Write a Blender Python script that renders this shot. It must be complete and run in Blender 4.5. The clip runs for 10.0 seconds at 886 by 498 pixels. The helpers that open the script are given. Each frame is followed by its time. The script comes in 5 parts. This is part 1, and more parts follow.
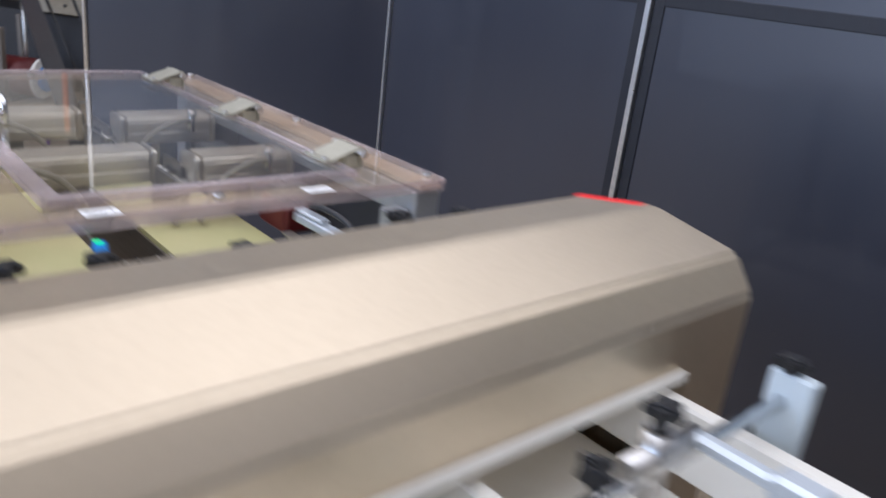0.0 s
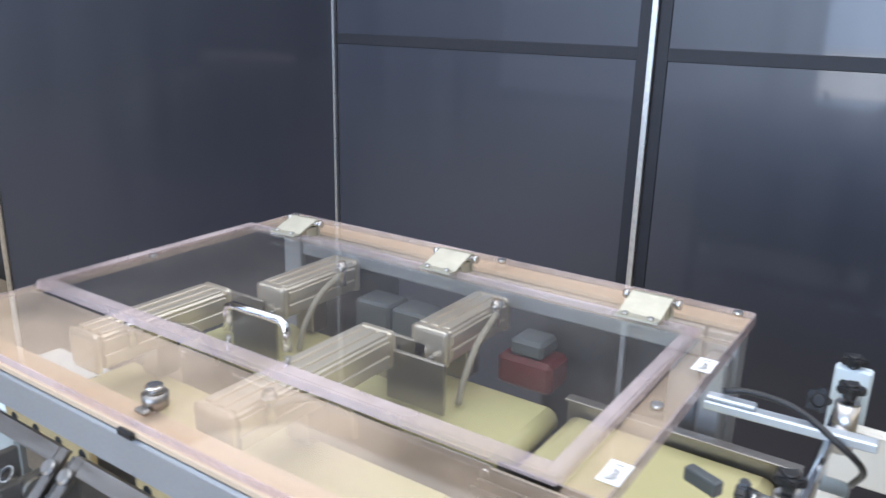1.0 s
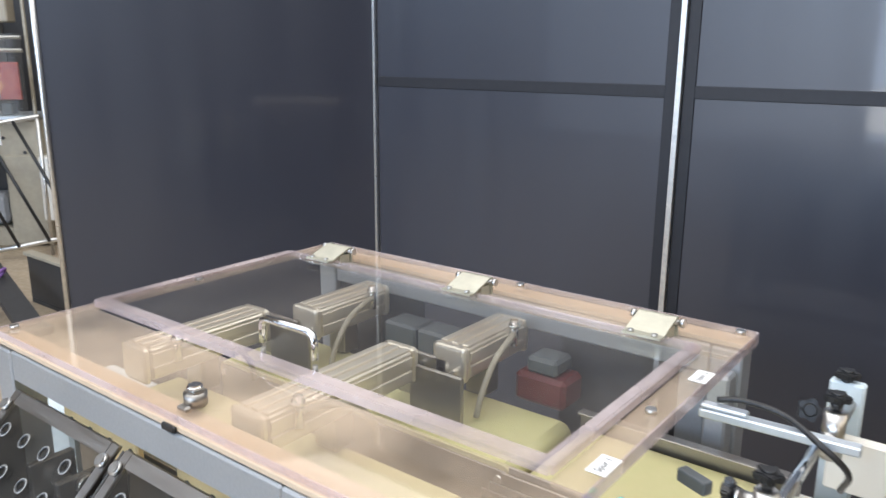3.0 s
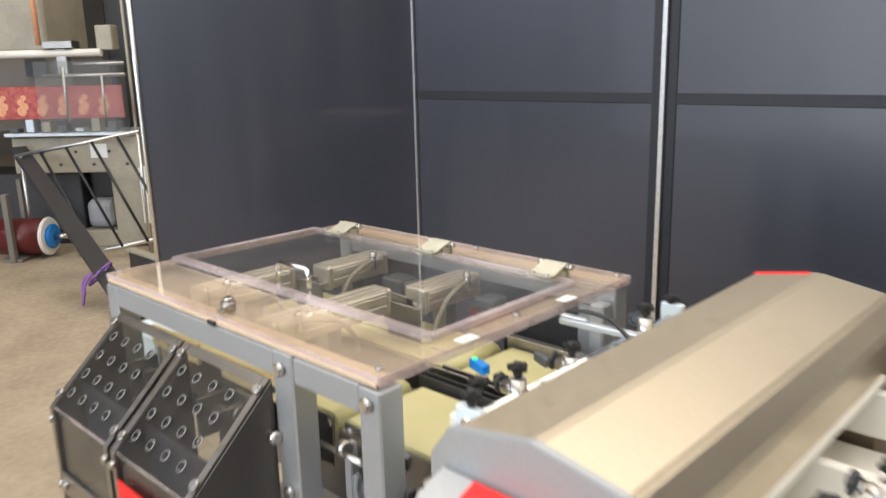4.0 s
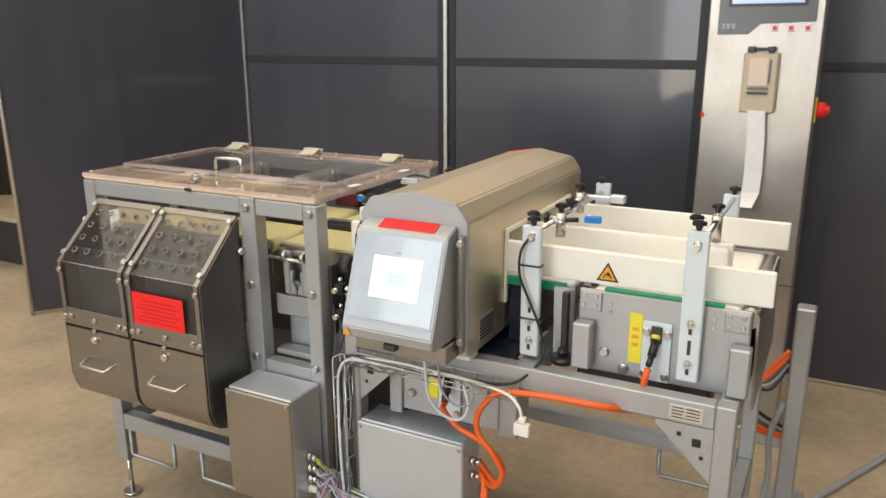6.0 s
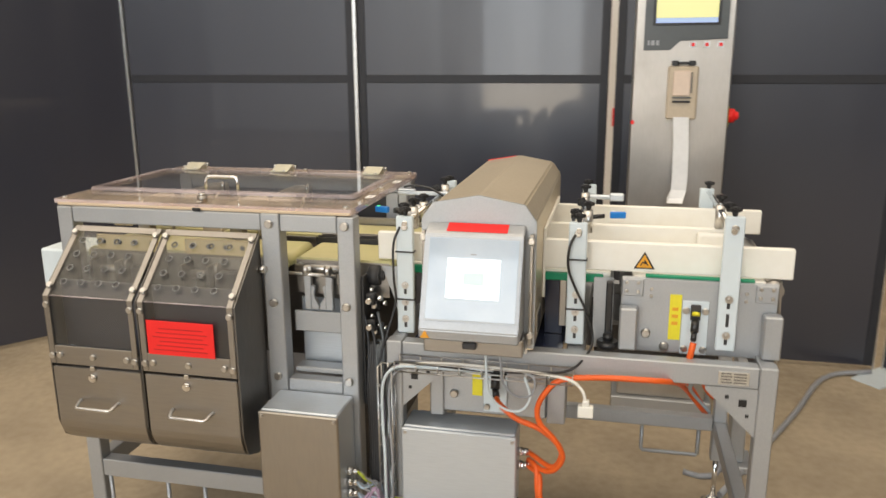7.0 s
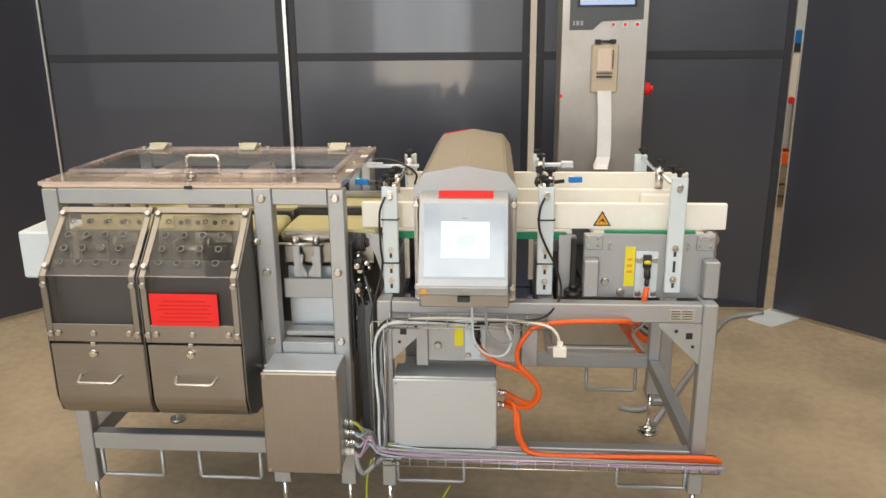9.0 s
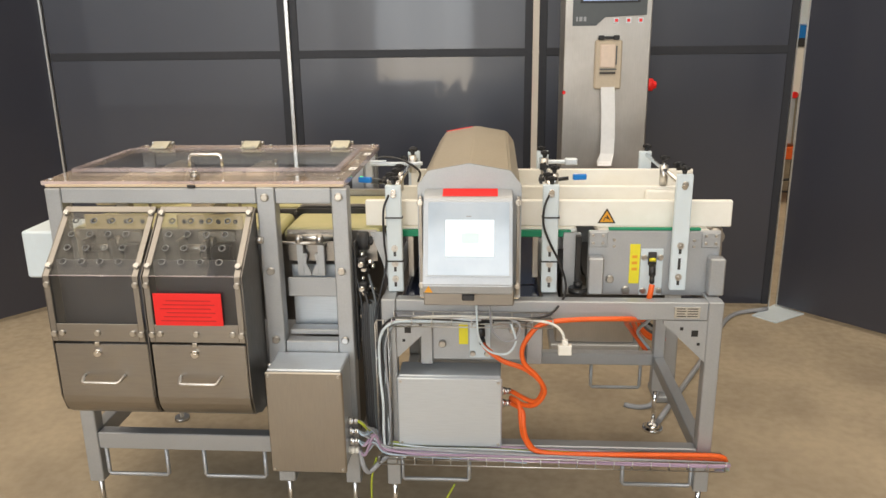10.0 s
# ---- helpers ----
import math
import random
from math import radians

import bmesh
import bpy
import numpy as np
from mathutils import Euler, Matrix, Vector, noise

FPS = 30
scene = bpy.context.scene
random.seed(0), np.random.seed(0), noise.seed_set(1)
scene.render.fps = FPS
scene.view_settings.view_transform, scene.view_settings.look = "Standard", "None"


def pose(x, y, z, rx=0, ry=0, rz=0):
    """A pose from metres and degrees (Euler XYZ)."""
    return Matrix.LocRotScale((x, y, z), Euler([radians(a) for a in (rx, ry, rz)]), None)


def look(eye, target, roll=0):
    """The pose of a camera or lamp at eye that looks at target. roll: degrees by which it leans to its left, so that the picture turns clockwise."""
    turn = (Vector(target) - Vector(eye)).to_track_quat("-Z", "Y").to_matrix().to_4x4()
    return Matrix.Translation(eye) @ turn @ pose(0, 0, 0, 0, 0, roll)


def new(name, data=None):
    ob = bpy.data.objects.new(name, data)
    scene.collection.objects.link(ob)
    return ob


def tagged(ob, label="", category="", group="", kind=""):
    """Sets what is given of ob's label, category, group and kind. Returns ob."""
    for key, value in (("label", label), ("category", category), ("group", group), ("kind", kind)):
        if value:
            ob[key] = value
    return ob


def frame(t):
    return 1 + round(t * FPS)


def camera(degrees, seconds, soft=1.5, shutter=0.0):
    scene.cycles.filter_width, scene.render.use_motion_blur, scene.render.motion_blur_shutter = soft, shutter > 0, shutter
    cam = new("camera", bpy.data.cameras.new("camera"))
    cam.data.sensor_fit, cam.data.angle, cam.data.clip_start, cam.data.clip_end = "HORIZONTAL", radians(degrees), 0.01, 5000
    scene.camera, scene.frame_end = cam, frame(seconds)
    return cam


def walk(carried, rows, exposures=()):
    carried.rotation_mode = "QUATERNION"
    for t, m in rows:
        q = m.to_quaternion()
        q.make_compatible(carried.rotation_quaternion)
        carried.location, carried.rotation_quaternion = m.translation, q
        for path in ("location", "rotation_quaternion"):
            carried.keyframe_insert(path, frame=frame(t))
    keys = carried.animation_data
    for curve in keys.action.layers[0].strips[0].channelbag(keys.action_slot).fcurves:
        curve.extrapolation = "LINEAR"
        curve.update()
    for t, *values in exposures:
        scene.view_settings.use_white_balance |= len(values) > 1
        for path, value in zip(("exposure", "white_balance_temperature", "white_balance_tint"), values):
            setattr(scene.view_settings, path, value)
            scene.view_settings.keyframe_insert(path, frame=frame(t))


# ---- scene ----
cam = camera(59.6, 10.0, 1.5, 0.5)
PATH = [
    (0, (1.833, -0.068, 1.515), (0.447, 1.202, 0.833), 6.9),
    (0.5, (1.46, -0.28, 1.579), (0.243, 1.182, 0.96), 4.4),
    (0.8, (1.233, -0.367, 1.593), (0.136, 1.203, 1.02), 1.5),
    (1, (1.157, -0.426, 1.624), (0.092, 1.161, 1.033), 1.3),
    (1.5, (1.092, -0.449, 1.618), (0.034, 1.149, 1.046), 3.6),
    (2, (1.105, -0.444, 1.617), (0.036, 1.161, 1.082), 2.7),
    (3.5, (1.457, -0.549, 1.637), (0.186, 0.921, 1.166), -0.7),
    (4, (1.772, -0.714, 1.66), (0.425, 0.688, 1.19), -1.4),
    (4.2, (1.894, -0.838, 1.649), (0.56, 0.577, 1.182), -1.6),
    (4.5, (2.052, -1.002, 1.659), (0.765, 0.458, 1.197), -1.9),
    (4.7, (2.147, -1.107, 1.664), (0.907, 0.391, 1.195), -1.8),
    (5, (2.277, -1.254, 1.64), (1.093, 0.279, 1.143), -1.8),
    (5.5, (2.341, -1.518, 1.642), (1.277, 0.092, 1.116), -1.7),
    (7, (1.656, -2.007, 1.612), (1.233, -0.112, 1.13), -0.3),
    (7.2, (1.555, -2.096, 1.613), (1.229, -0.182, 1.136), -1.9),
    (7.5, (1.464, -2.217, 1.641), (1.24, -0.29, 1.155), -2.6),
    (8, (1.405, -2.289, 1.647), (1.234, -0.363, 1.134), -0.4),
    (8.5, (1.406, -2.294, 1.643), (1.267, -0.371, 1.111), -0.5),
    (9, (1.407, -2.277, 1.646), (1.279, -0.358, 1.098), -0.5),
    (9.5, (1.406, -2.271, 1.646), (1.279, -0.354, 1.089), -0.6),
    (10, (1.401, -2.268, 1.649), (1.267, -0.352, 1.092), -0.8),
]
walk(cam, [(t, look(eye, target, roll)) for t, eye, target, roll in PATH],
     [(0, -0.95, 5000, 17), (0.5, -0.7, 4750, 13), (1, -0.55, 4950, 12), (2.2, -0.53, 5150, 12), (3.5, -0.45, 5450, 10), (4.5, -0.58, 6050, 11), (5.5, -0.78, 6300, 11), (7, -0.86, 6500, 11), (10, -0.84, 6500, 11)])

# ---- world, sun, large lights ----
world = bpy.data.worlds.new("sky")
scene.world = world
world.use_nodes = True
wn = world.node_tree
sky = wn.nodes.new("ShaderNodeTexSky")
sky.sky_type, sky.sun_disc = "NISHITA", False
sky.sun_elevation, sky.sun_rotation = radians(38), radians(200)
wn.links.new(sky.outputs[0], wn.nodes["Background"].inputs[0])
wn.nodes["Background"].inputs[1].default_value = 0.1


def lamp(name, kind, m, energy, colour, size=1.0, size_y=None):
    data = bpy.data.lights.new(name, kind)
    data.energy, data.color = energy, colour
    if kind == "AREA":
        data.shape, data.size, data.size_y = "RECTANGLE", size, size_y or size
    else:
        data.angle = radians(size)
    ob = new(name, data)
    ob.matrix_world = m
    return ob


lamp("sun", "SUN", look((0, -20, 16), (0, 0, 0)), 2.5, (1, 0.95, 0.86), 0.5)
lamp("gate_daylight", "AREA", pose(0.0, -8.95, 2.1, 90, 0, 0), 185, (0.88, 0.95, 1.0), 1.9, 1.9)
lamp("yard_daylight", "AREA", pose(0.0, -8.95, 0.72, 90, 0, 0), 125, (1.0, 0.86, 0.66), 1.9, 0.8)
# Three large fill lamps added along the unseen south wall.
lamp("window_daylight", "AREA", pose(-4.3, -8.95, 1.75, 90, 0, 0), 65, (0.85, 0.93, 1.0), 5.0, 3.2)
lamp("window_daylight", "AREA", pose(-10.0, -8.95, 5.1, 90, 0, 0), 300, (0.8, 0.9, 1.0), 7.0, 1.1)
lamp("window_daylight", "AREA", pose(1.5, -8.95, 4.5, 90, 0, 0), 640, (0.86, 0.94, 1.0), 11.0, 1.8)
# Overhead fill lamps added for warm light from above; power tuned per column.
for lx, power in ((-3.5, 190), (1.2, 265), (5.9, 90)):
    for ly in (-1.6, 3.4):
        lamp("roof_fill", "AREA", pose(lx, ly, 5.72, 0, 0, 0), power, (1.0, 0.87, 0.7), 4.4, 4.6)


# ---- materials ----
def material(name, base, rough=0.5, metal=0.0, grain=0.0, scale=20.0, stretch=(1, 1, 1), bump=0.0, second=None, stain=0.0,
             stain_scale=2.5, rough_var=0.0, spec=0.5, emit=None, emit_power=0.0, piece=0.0):
    """Principled surface with fine grain, larger stains, varying gloss and relief, at real-world size."""
    mat = bpy.data.materials.new(name)
    mat.use_nodes = True
    nt = mat.node_tree
    p = nt.nodes["Principled BSDF"]
    p.inputs["Base Color"].default_value = (*base, 1)
    p.inputs["Roughness"].default_value, p.inputs["Metallic"].default_value = rough, metal
    p.inputs["Specular IOR Level"].default_value = spec
    if emit:
        p.inputs["Emission Color"].default_value, p.inputs["Emission Strength"].default_value = (*emit, 1), emit_power
    if grain or stain or bump or rough_var:
        co = nt.nodes.new("ShaderNodeTexCoord")
        mp = nt.nodes.new("ShaderNodeMapping")
        mp.inputs["Scale"].default_value = stretch
        nt.links.new(co.outputs["Object"], mp.inputs[0])
        fine = nt.nodes.new("ShaderNodeTexNoise")
        fine.inputs["Scale"].default_value, fine.inputs["Detail"].default_value = scale, 7
        nt.links.new(mp.outputs[0], fine.inputs[0])
        wide = nt.nodes.new("ShaderNodeTexNoise")
        wide.inputs["Scale"].default_value, wide.inputs["Detail"].default_value = stain_scale, 5
        nt.links.new(co.outputs["Object"], wide.inputs[0])
        other = second or tuple(c * 0.45 for c in base)
        last = None
        for tex, amount in ((fine, grain), (wide, stain)):
            if not amount:
                continue
            ramp = nt.nodes.new("ShaderNodeMapRange")
            ramp.inputs[1].default_value, ramp.inputs[2].default_value = 0.38, 0.72
            ramp.inputs[4].default_value = amount
            nt.links.new(tex.outputs[0], ramp.inputs[0])
            mix = nt.nodes.new("ShaderNodeMix")
            mix.data_type = "RGBA"
            nt.links.new(ramp.outputs[0], mix.inputs[0])
            if last:
                nt.links.new(last, mix.inputs[6])
            else:
                mix.inputs[6].default_value = (*base, 1)
            mix.inputs[7].default_value = (*other, 1)
            last = mix.outputs[2]
        if last:
            nt.links.new(last, p.inputs["Base Color"])
        if rough_var:
            rr = nt.nodes.new("ShaderNodeMapRange")
            rr.inputs[1].default_value, rr.inputs[2].default_value = 0.3, 0.7
            rr.inputs[3].default_value, rr.inputs[4].default_value = max(0.03, rough - rough_var), rough + rough_var
            nt.links.new(wide.outputs[0] if not grain else fine.outputs[0], rr.inputs[0])
            nt.links.new(rr.outputs[0], p.inputs["Roughness"])
        if bump:
            b = nt.nodes.new("ShaderNodeBump")
            b.inputs["Strength"].default_value, b.inputs["Distance"].default_value = bump, 0.0006
            nt.links.new(fine.outputs[0], b.inputs["Height"])
            nt.links.new(b.outputs[0], p.inputs["Normal"])
    return mat


def clear_sheet(name, tint, dust_glare, gloss_rough=0.04, dust_glare_colour=(0.75, 0.68, 0.6)):
    """Clear plastic: looks straight through, mirrors by Fresnel, with a dusty film that also carries painted glare."""
    mat = bpy.data.materials.new(name)
    mat.use_nodes = True
    nt = mat.node_tree
    nt.nodes.remove(nt.nodes["Principled BSDF"])
    out = nt.nodes["Material Output"]
    see = nt.nodes.new("ShaderNodeBsdfTransparent")
    see.inputs[0].default_value = (*tint, 1)
    film = nt.nodes.new("ShaderNodeBsdfDiffuse")
    film.inputs[0].default_value = (*dust_glare_colour, 1)
    co = nt.nodes.new("ShaderNodeTexCoord")
    cloud = nt.nodes.new("ShaderNodeTexNoise")
    cloud.inputs["Scale"].default_value, cloud.inputs["Detail"].default_value = 6, 6
    nt.links.new(co.outputs["Object"], cloud.inputs[0])
    amount = nt.nodes.new("ShaderNodeMapRange")
    amount.inputs[1].default_value, amount.inputs[2].default_value = 0.35, 0.7
    amount.inputs[3].default_value, amount.inputs[4].default_value = dust_glare * 0.5, dust_glare * 1.5
    nt.links.new(cloud.outputs[0], amount.inputs[0])
    body = nt.nodes.new("ShaderNodeMixShader")
    nt.links.new(amount.outputs[0], body.inputs[0])
    nt.links.new(see.outputs[0], body.inputs[1])
    nt.links.new(film.outputs[0], body.inputs[2])
    gloss = nt.nodes.new("ShaderNodeBsdfGlossy")
    gloss.inputs["Roughness"].default_value = gloss_rough
    edge = nt.nodes.new("ShaderNodeLayerWeight")
    edge.inputs[0].default_value = 0.5
    steep = nt.nodes.new("ShaderNodeMath")
    steep.operation = "POWER"
    steep.inputs[1].default_value = 5
    nt.links.new(edge.outputs["Facing"], steep.inputs[0])
    share = nt.nodes.new("ShaderNodeMapRange")
    share.inputs[3].default_value, share.inputs[4].default_value = 0.04, 0.95
    nt.links.new(steep.outputs[0], share.inputs[0])
    top = nt.nodes.new("ShaderNodeMixShader")
    nt.links.new(share.outputs[0], top.inputs[0])
    nt.links.new(body.outputs[0], top.inputs[1])
    nt.links.new(gloss.outputs[0], top.inputs[2])
    nt.links.new(top.outputs[0], out.inputs[0])
    return mat


M_CONCRETE = material("worn_concrete", (0.46, 0.375, 0.26), 0.6, grain=0.22, scale=24, bump=0.4, second=(0.19, 0.15, 0.105), stain=0.5, stain_scale=2.6, rough_var=0.15)
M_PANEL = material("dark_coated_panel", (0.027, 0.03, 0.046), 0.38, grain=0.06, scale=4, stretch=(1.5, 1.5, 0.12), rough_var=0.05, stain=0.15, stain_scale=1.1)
panel_gloss = M_PANEL.node_tree.nodes["Principled BSDF"].inputs
panel_gloss["Specular IOR Level"].default_value = 0.85
panel_gloss["Coat Weight"].default_value, panel_gloss["Coat Roughness"].default_value = 0.3, 0.05
M_PANEL_EDGE = material("dark_panel_edge", (0.018, 0.019, 0.025), 0.55, grain=0.3, scale=30)
M_ALU = material("bright_aluminium", (0.78, 0.78, 0.76), 0.35, 1.0, grain=0.3, scale=60, rough_var=0.08)
M_FRAME = material("blasted_steel", (0.46, 0.475, 0.49), 0.5, 0.7, grain=0.07, scale=220, stain=0.12, stain_scale=6, bump=0.06, rough_var=0.06)
M_SHEET = material("brushed_steel_sheet", (0.385, 0.365, 0.34), 0.35, 1.0, grain=0.1, scale=14, stretch=(1, 14, 14), stain=0.25, stain_scale=3, bump=0.05, rough_var=0.07)
M_SHEET_V = material("upright_brushed_steel", (0.42, 0.395, 0.36), 0.36, 1.0, grain=0.08, scale=22, stretch=(14, 14, 1), stain=0.2, stain_scale=3, bump=0.05, rough_var=0.07)
M_PILLAR = material("soft_brushed_steel", (0.5, 0.47, 0.43), 0.42, 1.0, grain=0.08, scale=22, stretch=(14, 14, 1), stain=0.45, stain_scale=5, second=(0.3, 0.27, 0.23), rough_var=0.08)
M_HOOD = material("satin_steel_hood", (0.73, 0.635, 0.48), 0.41, 1.0, grain=0.05, scale=120, stain=0.14, stain_scale=3, bump=0.02, rough_var=0.05)
# Darker steel copy: shade and dark reflections on the cheeks put into its colour.
M_SHADED_STEEL = material("shade_darkened_steel", (0.2, 0.19, 0.18), 0.42, 1.0, grain=0.12, scale=22, stretch=(14, 14, 1), stain=0.25, stain_scale=4, rough_var=0.06)
M_BOX = material("plain_steel_box", (0.64, 0.69, 0.74), 0.4, 0.6, grain=0.12, scale=18, stretch=(1, 20, 20), stain=0.12, stain_scale=3, rough_var=0.05)
M_SCREW = material("steel_screw", (0.66, 0.65, 0.63), 0.28, 1.0, grain=0.3, scale=150)
M_CHROME = material("chrome", (0.8, 0.8, 0.8), 0.1, 1.0, grain=0.1, scale=80)
M_WHITE = material("white_plastic", (0.88, 0.86, 0.79), 0.42, grain=0.1, scale=40, stain=0.12, stain_scale=7, second=(0.66, 0.6, 0.48), bump=0.04)
M_WHITE_COLD = material("cold_white_plastic", (0.66, 0.74, 0.78), 0.45, grain=0.1, scale=40, stain=0.15, stain_scale=9, second=(0.5, 0.52, 0.5))
M_CREAM = material("cream_enamel", (0.42, 0.38, 0.29), 0.45, grain=0.2, scale=25, stain=0.35, stain_scale=4)
M_BELT_Y = material("yellowed_belt", (0.6, 0.55, 0.29), 0.5, grain=0.2, scale=30, stain=0.55, stain_scale=7, second=(0.5, 0.5, 0.22), bump=0.1)
M_BELT_G = material("green_belt", (0.0, 0.27, 0.13), 0.5, grain=0.2, scale=60, stain=0.2)
M_GUIDE = material("tan_guide_plastic", (0.82, 0.63, 0.31), 0.45, grain=0.15, scale=40, stain=0.3, stain_scale=9)
M_NAVY = material("navy_gloss_sheet", (0.016, 0.021, 0.045), 0.16, grain=0.2, scale=30, stain=0.3, stain_scale=8, second=(0.05, 0.055, 0.075))
M_BLACK = material("black_plastic", (0.015, 0.015, 0.016), 0.35, grain=0.3, scale=60, second=(0.04, 0.04, 0.04))
M_DARK = material("dark_grey_paint", (0.04, 0.04, 0.042), 0.5, grain=0.3, scale=30, stain=0.3)
M_RED = material("red_vinyl", (0.85, 0.015, 0.012), 0.5, grain=0.08, scale=30, second=(0.6, 0.01, 0.01))
M_RED_DARK = material("red_print_dark", (0.5, 0.008, 0.008), 0.5, grain=0.1, scale=80)
M_YELLOW = material("yellow_sticker", (0.82, 0.72, 0.03), 0.45, grain=0.1, scale=60)
M_AMBER = material("amber_sticker", (0.8, 0.36, 0.02), 0.45, grain=0.1, scale=60)
M_ORANGE = material("orange_cable_jacket", (0.85, 0.13, 0.015), 0.42, grain=0.15, scale=50)
M_GREY_CABLE = material("grey_cable_jacket", (0.33, 0.34, 0.36), 0.45, grain=0.15, scale=60)
M_BLUE = material("blue_plastic", (0.01, 0.2, 0.62), 0.35, grain=0.15, scale=60)
M_LILAC = material("lilac_cable_jacket", (0.42, 0.3, 0.42), 0.45, grain=0.15, scale=60)
M_YG = material("yellow_green_wire", (0.45, 0.5, 0.04), 0.45, grain=0.3, scale=25, second=(0.1, 0.3, 0.04))
M_PALE_BLUE = material("pale_blue_cable_jacket", (0.4, 0.5, 0.6), 0.45, grain=0.15, scale=60)
M_PAPER = material("white_paper", (0.85, 0.85, 0.84), 0.7, grain=0.08, scale=60)
M_TAN = material("tan_plastic", (0.55, 0.46, 0.34), 0.45, grain=0.15, scale=60)
M_BEZEL = material("dark_grey_bezel", (0.09, 0.1, 0.105), 0.3, grain=0.1, scale=60)
# Pale mottling: protective film, with bluish glare painted into the glass colour.
M_GLASS = material("screen_glass", (0.46, 0.54, 0.63), 0.07, grain=0.5, scale=7, second=(0.72, 0.77, 0.82))
M_SCREEN = material("lit_screen", (0.6, 0.62, 0.62), 0.2, emit=(0.95, 0.98, 1.0), emit_power=1.0)
M_SCREEN_GREEN = material("lit_screen_green", (0.4, 0.6, 0.45), 0.2, emit=(0.6, 0.95, 0.72), emit_power=0.9)
M_SCREEN_Y = material("lit_screen_yellow", (0.6, 0.6, 0.3), 0.2, emit=(0.9, 0.9, 0.42), emit_power=0.85)
M_SCREEN_B = material("lit_screen_blue", (0.3, 0.4, 0.6), 0.2, emit=(0.45, 0.58, 0.85), emit_power=0.9)
M_GREEN_LED = material("green_led", (0.05, 0.6, 0.2), 0.3, emit=(0.1, 1.0, 0.3), emit_power=1.2)
M_ZINC = material("yellow_zinc", (0.58, 0.56, 0.45), 0.42, 0.6, grain=0.2, scale=60, stain=0.3, stain_scale=20)
# Tan film on the cover and grey film on panes paint mirrored haze.
M_COVER = clear_sheet("clear_cover_sheet", (0.94, 0.92, 0.9), 0.22, dust_glare_colour=(0.82, 0.67, 0.5))
M_LID = clear_sheet("clear_lid_sheet", (0.95, 0.95, 0.94), 0.028)
M_EDGE = clear_sheet("pinkish_sheet_edge", (0.94, 0.89, 0.9), 0.3, 0.15, (0.86, 0.77, 0.76))
M_PANE = clear_sheet("clear_door_pane", (0.86, 0.86, 0.84), 0.03, dust_glare_colour=(0.6, 0.57, 0.53))
M_CYLINDER = material("anodised_aluminium", (0.84, 0.78, 0.67), 0.3, 0.75, stain=0.25, stain_scale=5, second=(0.72, 0.66, 0.55))
M_GASKET = material("tan_gasket_strip", (0.64, 0.51, 0.36), 0.55, grain=0.15, scale=60, stain=0.2, stain_scale=9, second=(0.5, 0.4, 0.28))
M_PINK = material("pinkish_plastic", (0.72, 0.58, 0.47), 0.45, grain=0.1, scale=50)
M_HOLE_RIM = material("drilled_plastic_rim", (0.4, 0.4, 0.39), 0.25, grain=0.2, scale=90)
M_FILM = material("printed_red_film", (0.34, 0.045, 0.05), 0.35, grain=0.6, scale=25, second=(0.65, 0.2, 0.12))
M_FILM_PRINT = material("peach_print", (0.75, 0.4, 0.22), 0.4, grain=0.5, scale=40, second=(0.6, 0.1, 0.05))
M_ROLL = material("dark_red_roll", (0.11, 0.012, 0.012), 0.4, grain=0.3, scale=30)
M_PURPLE = material("purple_ribbon", (0.25, 0.12, 0.38), 0.6, grain=0.3, scale=40)
M_HALL = material("hall_wall_paint", (0.2, 0.18, 0.155), 0.7, grain=0.15, scale=6, stain=0.4, stain_scale=0.6)
M_ROOF = material("hall_roof_sheet", (0.6, 0.5, 0.38), 0.7, grain=0.2, scale=3, stretch=(6, 0.2, 1), stain=0.4, stain_scale=0.5)


# ---- building helpers ----
def block(bm, x0, x1, y0, y1, z0, z1, bevel=0.0, seg=1):
    m = Matrix.Translation(((x0 + x1) / 2, (y0 + y1) / 2, (z0 + z1) / 2)) @ Matrix.Diagonal((abs(x1 - x0), abs(y1 - y0), abs(z1 - z0), 1))
    made = bmesh.ops.create_cube(bm, size=1, matrix=m)["verts"]
    if bevel:
        edges = list({e for v in made for e in v.link_edges})
        bmesh.ops.bevel(bm, geom=edges, offset=bevel, segments=seg, affect="EDGES", profile=0.5)
    return bm


def blocks(*rows, bevel=0.003, seg=1):
    bm = bmesh.new()
    for r in rows:
        block(bm, *r, bevel=bevel, seg=seg)
    return bm


def rod(bm, a, b, r, seg=16, r2=None, bevel=0.0):
    a, b = Vector(a), Vector(b)
    m = Matrix.Translation((a + b) / 2) @ (b - a).to_track_quat("Z", "Y").to_matrix().to_4x4()
    made = bmesh.ops.create_cone(bm, cap_ends=True, segments=seg, radius1=r, radius2=r if r2 is None else r2, depth=(b - a).length, matrix=m)["verts"]
    faces = {f for v in made for f in v.link_faces}
    for f in faces:
        f.smooth = len(f.verts) == 4
    if bevel:
        caps = [e for f in faces if len(f.verts) > 4 for e in f.edges]
        bmesh.ops.bevel(bm, geom=caps, offset=bevel, segments=2, affect="EDGES")
    return bm


def rods(*rows, seg=14, bevel=0.0):
    bm = bmesh.new()
    for a, b, r in rows:
        rod(bm, a, b, r, seg, bevel=bevel)
    return bm


